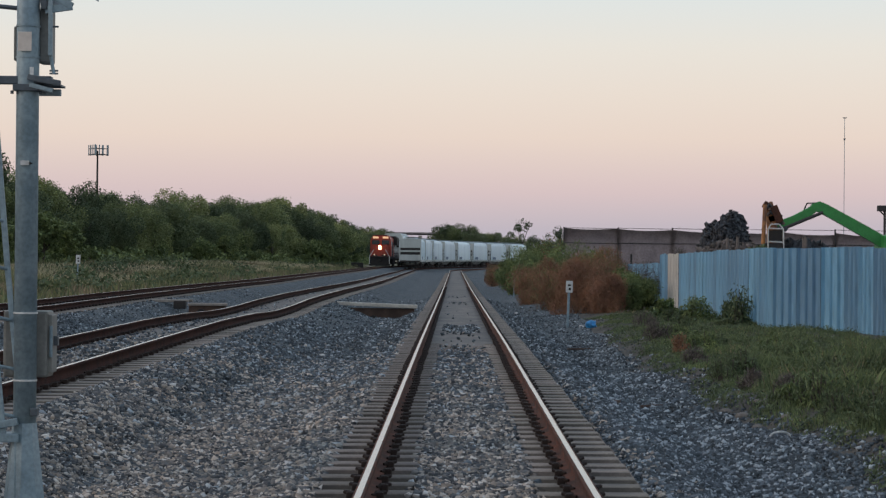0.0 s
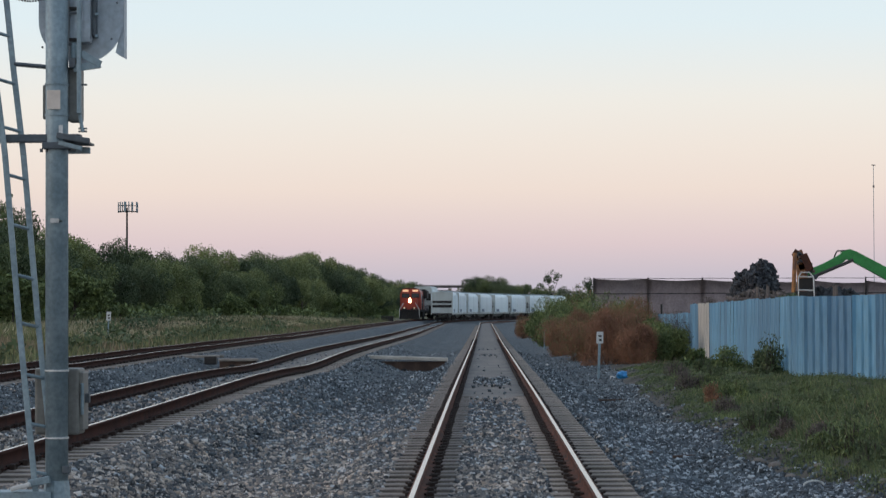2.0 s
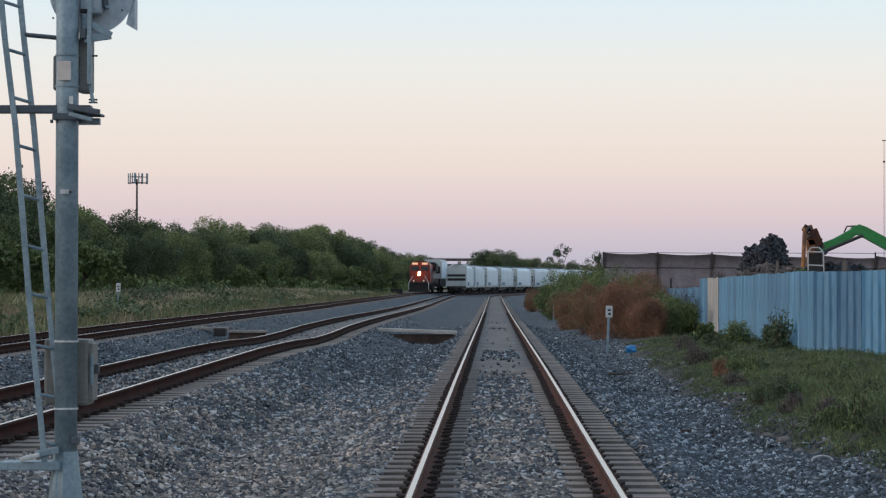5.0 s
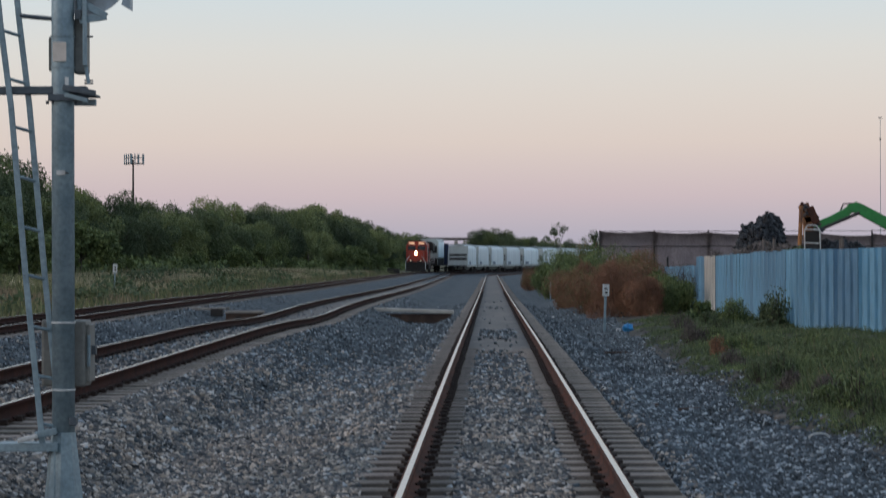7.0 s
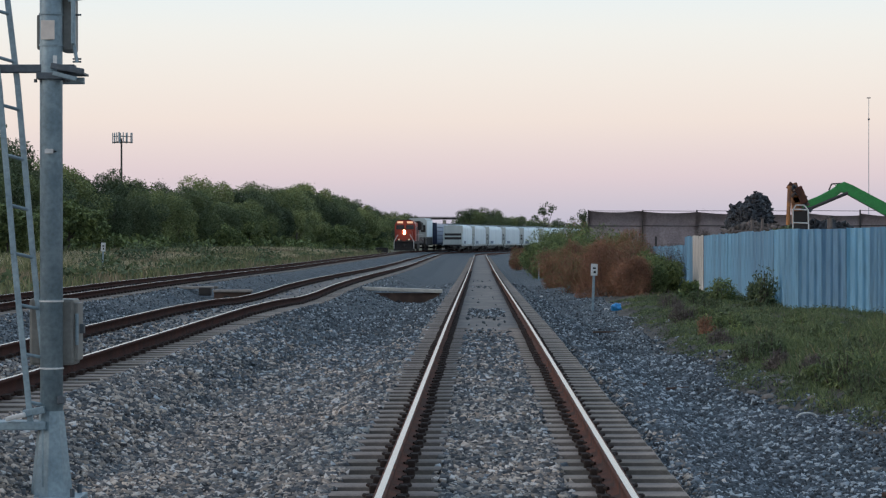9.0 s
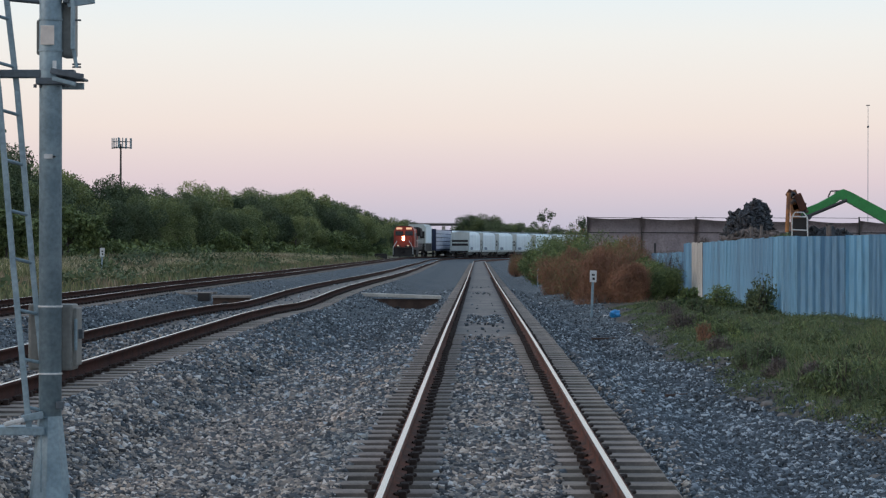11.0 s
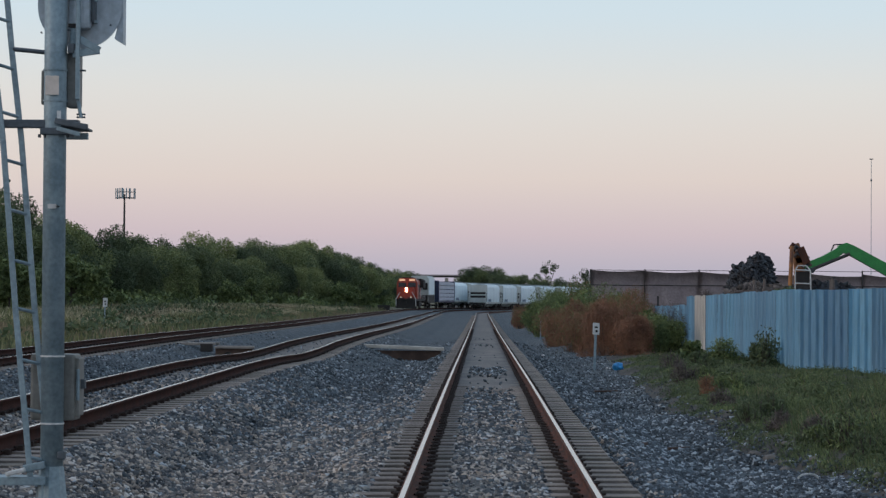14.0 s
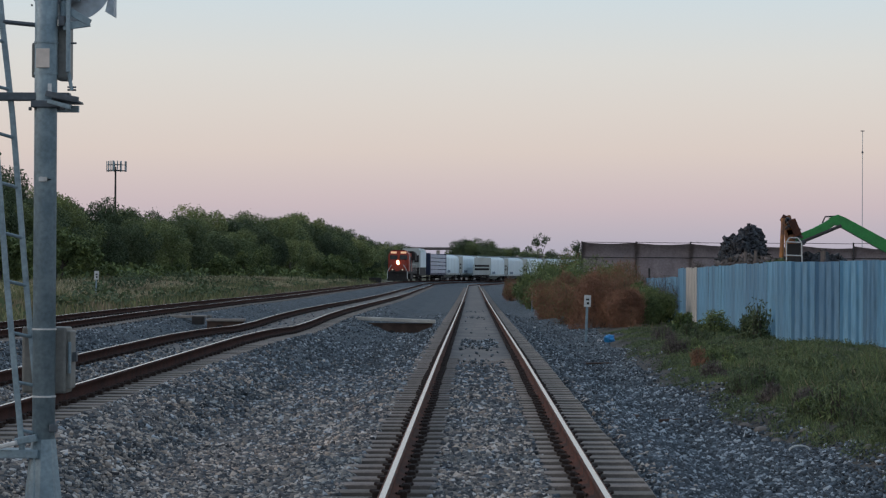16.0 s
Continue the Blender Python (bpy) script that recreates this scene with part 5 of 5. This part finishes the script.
def excavators():
    d = 100.0

    def wx(px):
        return (px - 848) * d / 4200 - .16

    def wz(py):
        return 1.5 + (428 - py) * d / 4200
    g = thing("excavator", "green excavator with raised boom behind the blue fence", "excavator", (0, d, 0))
    part("boom", beam(bmesh.new(), [(wx(1478), wz(335), .30), (wx(1492), wz(333), .46), (wx(1505), wz(339), .5), (wx(1540), wz(358), .52), (wx(1580), wz(380), .55), (wx(1640), wz(415), .6)], .42), M_GREEN, g)
    part("stick", beam(bmesh.new(), [(wx(1485), wz(335), .40), (wx(1470), wz(345), .42), (wx(1448), wz(356), .38), (wx(1422), wz(366), .36), (wx(1418), wz(368), .2)], .36), M_GREEN, g)
    part("cylinder", Rod((wx(1428), -.3, wz(372)), (wx(1497), -.3, wz(343)), .07, seg=10), M_POST, g)
    part("hydraulic_hose", Rod((wx(1465), -.1, wz(338)), (wx(1470), -.1, wz(327)), .03, seg=6), M_POST, g)
    part("hydraulic_hose", Rod((wx(1470), -.1, wz(327)), (wx(1490), -.1, wz(326)), .03, seg=6), M_POST, g)
    part("body", B(wx(1600), wx(1680), -1.2, 1.4, .6, 2.6, bevel=.1), M_GREEN, g)
    part("undercarriage", B(wx(1595), wx(1690), -1.3, 1.5, -.3, .6, bevel=.2), M_POST, g)
    part("grapple", beam(bmesh.new(), [(wx(1418), wz(368), .3), (wx(1410), wz(385), .5), (wx(1405), wz(398), .3)], .5), M_SCRAP2, g)
    o = thing("crane_loader", "rusty orange loader crane with a pale steel cab frame", "crane", (0, d - 2, 0))
    part("mast", obox((wx(1401), .3, wz(410)), (wx(1398), .3, wz(350)), .30, .4), M_ORANGE, o)
    part("mast_head", obox((wx(1402), .3, wz(362)), (wx(1391), .3, wz(328)), .30, .4), M_ORANGE, o)
    part("counter_arm", obox((wx(1408), .2, wz(345)), (wx(1384), .2, wz(330)), .16, .3), M_RUST, o)
    part("arm", Rod((wx(1381), -.3, wz(400)), (wx(1384), -.3, wz(332)), .085, seg=8), M_ORANGE, o)
    part("arm", obox((wx(1400), 0, wz(334)), (wx(1412), 0, wz(362)), .2, .3), M_RUST, o)
    for a, b in (((1388, 372), (1388, 408)), ((1414, 374), (1415, 408)), ((1388, 373), (1414, 374)), ((1393, 366), (1407, 366)), ((1393, 366), (1388, 374)), ((1407, 366), (1414, 374)), ((1388, 396), (1415, 397))):
        part("cab_frame", Rod((wx(a[0]), -.6, wz(a[1])), (wx(b[0]), -.6, wz(b[1])), .026, seg=6), M_WHITE, o)
    # black sheet set in the frame, coloured for the shade inside the cab
    part("cab_panel", B(wx(1390), wx(1413), -.5, -.45, wz(396), wz(376)), M_BLACK, o, "dark cab opening")
    for k in range(9):
        q = k / 8
        cx_, cy_ = 1394 + 26 * q + 4 * math.sin(k * 5.1), 330 + 42 * q + 4 * math.cos(k * 3.7)
        part("hose_loop", Rod((wx(cx_), .1, wz(cy_)), (wx(cx_ + 9 * math.sin(k * 2.3)), .0, wz(cy_ + 8)), .07, seg=6), M_SCRAP2, o)
        part("fitting", obox((wx(cx_ - 3), .05, wz(cy_)), (wx(cx_ + 4), .05, wz(cy_ + 5)), .13, .16), M_SCRAP, o)
    part("pedestal", B(wx(1384), wx(1418), -.5, 1.0, -.3, wz(398), bevel=.05), M_POST, o)
    heap("scrap_heap", "high heap of dark tangled scrap metal", (wx(1362), d + 5, -.2), (1.85, 4, 3.68), 9000, .042, M_SCRAP, 7)
    heap("scrap_heap", "lower shoulder of dark tangled scrap metal", (wx(1335), d + 4, -.2), (2.1, 4, 3.3), 7000, .042, M_SCRAP, 17)
    heap("rusty_scrap_heap", "low heap of rusty scrap behind the fence", (wx(1330), d - 2, -.2), (4.6, 5, 2.4), 6000, .04, M_TWIG, 9)
    heap("rusty_scrap_heap", "low heap of dark scrap behind the fence", (wx(1470), d + 1, -.2), (3.6, 5, 2.55), 4000, .05, M_SCRAP, 10)
    bush("green_bush", "green weeds growing on the scrap heap", (wx(1358), d - 4, 1.1), (2.2, 1, 1.2), 1800, .08, M_GRASS, 410)


def cell_tower():
    y = 442.0
    root = thing("cell_tower", "slim steel monopole tower with a ring of antennas", "tower", ((214 - 848) * y / 4200 - .16, y, 0))
    part("pole", Rod((0, 0, -.5), (0, 0, 20.8), .26, .16, seg=12), M_POST, root)
    for a in range(3):
        c, s = math.cos(a * 2.094 + .5), math.sin(a * 2.094 + .5)
        c2, s2 = math.cos((a + 1) * 2.094 + .5), math.sin((a + 1) * 2.094 + .5)
        part("platform_rail", Rod((c * 2.1, s * 2.1, 20.1), (c2 * 2.1, s2 * 2.1, 20.1), .09, seg=6), M_POST, root)
        part("platform_rail", Rod((c * 2.1, s * 2.1, 21.2), (c2 * 2.1, s2 * 2.1, 21.2), .05, seg=6), M_POST, root)
        part("arm", Rod((0, 0, 20.1), (c * 2.1, s * 2.1, 20.1), .09, seg=6), M_POST, root)
        for k in range(4):
            q = k / 3.3
            x, z_ = c * 2.1 + (c2 - c) * 2.1 * q, s * 2.1 + (s2 - s) * 2.1 * q
            part("antenna", B(x - .09, x + .09, z_ - .1, z_ + .1, 19.9, 21.9, bevel=.03), M_GALV, root)


def radio_mast():
    y = 490.0
    root = thing("radio_mast", "thin steel radio mast with a small top ring", "mast", ((1536 - 848) * y / 4200 - .16, y, 0))
    part("pole", Rod((0, 0, -.5), (0, 0, 31), .075, .05, seg=8), M_GALV, root)
    part("top_ring", Rod((-.4, 0, 31), (.4, 0, 31), .1, seg=6), M_GALV_D, root)
    part("collar", Rod((0, 0, 26.4), (0, 0, 26.8), .2, seg=8), M_GALV_D, root)


def far_viaduct():
    root = thing("overpass", "low dark road overpass far behind the wagons", "bridge", ((780 - 848) * 700 / 4200, 700, 0))
    part("deck", B(-8, 9, -3, 3, 8.0, 8.45, bevel=.1), M_POST, root)
    part("parapet", B(-8, 9, -3.2, -3.0, 8.45, 8.8), M_NET, root)
    for x in (-6, 1, 8):
        part("pier", B(x - .5, x + .5, -2, 2, -.5, 7.8), M_CONC, root)


# ---------- build ----------
lay_track("c", "worn main track with shiny rails on concrete ties", -8.0, 470, 112, M_STEEL)
lay_track("b", "middle track with rusty rails on concrete ties", -8.0, 560, 110, M_STEEL_DULL)
lay_track("a", "outer track with rusty rails on concrete ties", -8.0, 560, 70, M_STEEL_DULL)
make_culverts()
make_mast()
make_fence()

LOCO_Y = 347.0
locomotive((float(x_a(np.array(LOCO_Y))), LOCO_Y, float(z_a(np.array(LOCO_Y)))))
scene_loco = bpy.data.objects["locomotive"]
scene_loco.matrix_basis = pose(float(x_a(np.array(LOCO_Y))) - .3, LOCO_Y, float(z_a(np.array(LOCO_Y))), 0, 0, -2.2)

HOP_LABEL = "white covered hopper wagon with a grey end, in a freight train"
first_hopper = hopper(HOP_LABEL)
WAY = 18.3
standing = [(27.6, "b"), (43.6, "l"), (63.4, "h"), (81.7, "h"), (100.0, "h"), (118.3, "h"), (136.6, "h")]
for i, (ahead, k) in enumerate(standing):
    x, y, z, turn = on_track(LOCO_Y, ahead, x_a, z_a)
    if k == "l":
        lumber_wagon().matrix_basis = pose(x + .4, y, z, 0, 0, turn)
    elif i == 0:
        tall_wagon().matrix_basis = pose(x - .2, y, z, 0, 0, turn)
    else:
        (first_hopper if i == 2 else copy_thing(first_hopper, pose(0, 0, 0))).matrix_basis = pose(x, y, z, 0, 0, turn)
leaving = [hopper("white covered hopper wagon with shade-greyed end, train's last")]
leaving += [copy_thing(first_hopper, pose(0, 0, 0)) for _ in range(7)]

place_trees()
place_bushes()
WEEDS = random.Random(31)
for _ in range(16):
    wy = WEEDS.uniform(24, 66)
    wx_ = float(verge_edge(np.array(wy))) + WEEDS.uniform(.4, .5 + wy * .05)
    if wx_ < min(.19 * wy, 7.2):
        bush("weed_clump", "ragged clump of green weeds in the verge grass", (wx_, wy, float(ground_z(wx_, wy))),
             (WEEDS.uniform(.5, 1.0), WEEDS.uniform(.5, .9), WEEDS.uniform(.3, .62)), 1100, .04, WEEDS.choice([M_WEED, M_GRASS, M_BUSHG]), WEEDS.randint(500, 900), .9, .2, .5)
marker((3.14, 69, float(ground_z(3.14, 69))), 1.36, "white marker plate on a thin steel post beside the track")
marker((-18.3, 114, float(ground_z(-18.3, 114))), 1.55, "white marker plate on a thin steel post in the grass", (.22, .42))
marker((2.9, 122, float(ground_z(2.9, 122))), 1.0, "thin grey steel post beside the bushes", (.08, .1))
screen_fence()
excavators()
bush("green_bush", "green scrub bush beside the fence", (6.05, 86, -.3), (1.0, 3, 1.6), 5000, .07, M_BUSHG, 422, .4, .3)
box_root = thing("switch_stand", "low dark switch machine beside the outer track", "switch stand", (-14.3, 345, -.1))
part("case", B(-.9, .9, -.4, .4, 0, .65, bevel=.08), M_BLACK, box_root)
part("lid", B(-.95, .95, -.45, .45, .65, .72, bevel=.02), M_POST, box_root)
bush("dry_brush", "leafless grey-brown brush behind the end of the blue fence", (6.6, 84.6, -.3), (1.1, 2.4, 2.0), 14000, .05, M_TWIG, 430, .8, .06, .5)
for vx, vy, vw, vd, vh in ((7.42, 80, .35, 5, .55), (7.5, 73, .35, 5, .42), (7.6, 67, .3, 4, .3)):
    bush("dry_vine", "dry leafless vine tangled along the top of the blue fence", (vx, vy, 1.42), (vw, vd, vh), 1500, .055, M_TWIG, int(vy), .5, .06, .7)
for qx, qy, qh in ((8.0, 71, 2.15), (8.6, 73.5, 2.2), (9.6, 66, 2.15), (11.3, 78, 2.25), (13.0, 72, 2.2)):
    rail = thing("yard_post", "thin grey steel post standing behind the blue fence", "post", (qx, qy, -.3))
    part("post", Rod((0, 0, -.1), (0, 0, qh + .3), .045, seg=8), M_TWIG, rail)
    part("cap", Rod((0, 0, qh + .3), (0, 0, qh + .34), .055, seg=8), M_POST, rail)
lamp_root = thing("yard_lamp", "dark flood lamp on a steel post in the scrap yard", "lamp", (19.75, 110, -.3))
part("post", Rod((0, 0, -.2), (0, 0, 4.2), .06, seg=8), M_POST, lamp_root)
part("head", B(-.35, .3, -.15, .15, 4.1, 4.38, bevel=.05), M_POST, lamp_root)
part("bracket", Rod((-.2, 0, 4.1), (0, 0, 3.9), .03, seg=6), M_POST, lamp_root)
russet_weed = bush("dead_weed", "clump of dead rusty weeds at the edge of the grass", (4.05, 44, float(ground_z(4.05, 44))), (.35, .4, .42), 1500, .035, M_RUSTLEAF, 440, 1.4, .12, .4)
for gx, gy, gs, gm, gk in ((3.95, 36, .45, M_WEED, 441), (4.05, 33.5, .38, M_TWIG, 442), (4.1, 30.2, .36, M_TWIG, 443), (4.3, 27.5, .42, M_WEED, 444), (4.0, 41, .4, M_TWIG, 445), (4.5, 25.8, .4, M_GRASS, 446), (4.2, 51, .5, M_TWIG, 447), (4.6, 59, .6, M_TWIG, 448)):
    bush("weed_clump", "ragged dark clump of weeds at the grass edge", (gx, gy, float(ground_z(gx, gy))), (gs * 1.3, gs * 1.2, gs), 1500, .03, gm, gk, 1.0, .16, .5)
cell_tower()
radio_mast()
far_viaduct()
litter()
bent_pipe()
boulders()
place_grass()
scatter_stones()


def motions():
    """The freight train draws away round the bend."""
    tail = [(0, 330), (2.5, 341), (4.5, 351), (7, 363), (9, 375), (11.5, 389.5), (13.5, 403), (16, 420.5)]
    co = np.polyfit([t for t, _ in tail], [y for _, y in tail], 2)
    for i, car in enumerate(leaving):
        rows = []
        for t in range(0, 17):
            y0 = float(np.polyval(co, t))
            x, y, z, turn = on_track(y0, 8.8 + WAY * i, x_b, z_b)
            rows.append((float(t), pose(x, y, z, 0, 0, turn)))
        walk(car, rows)


motions()
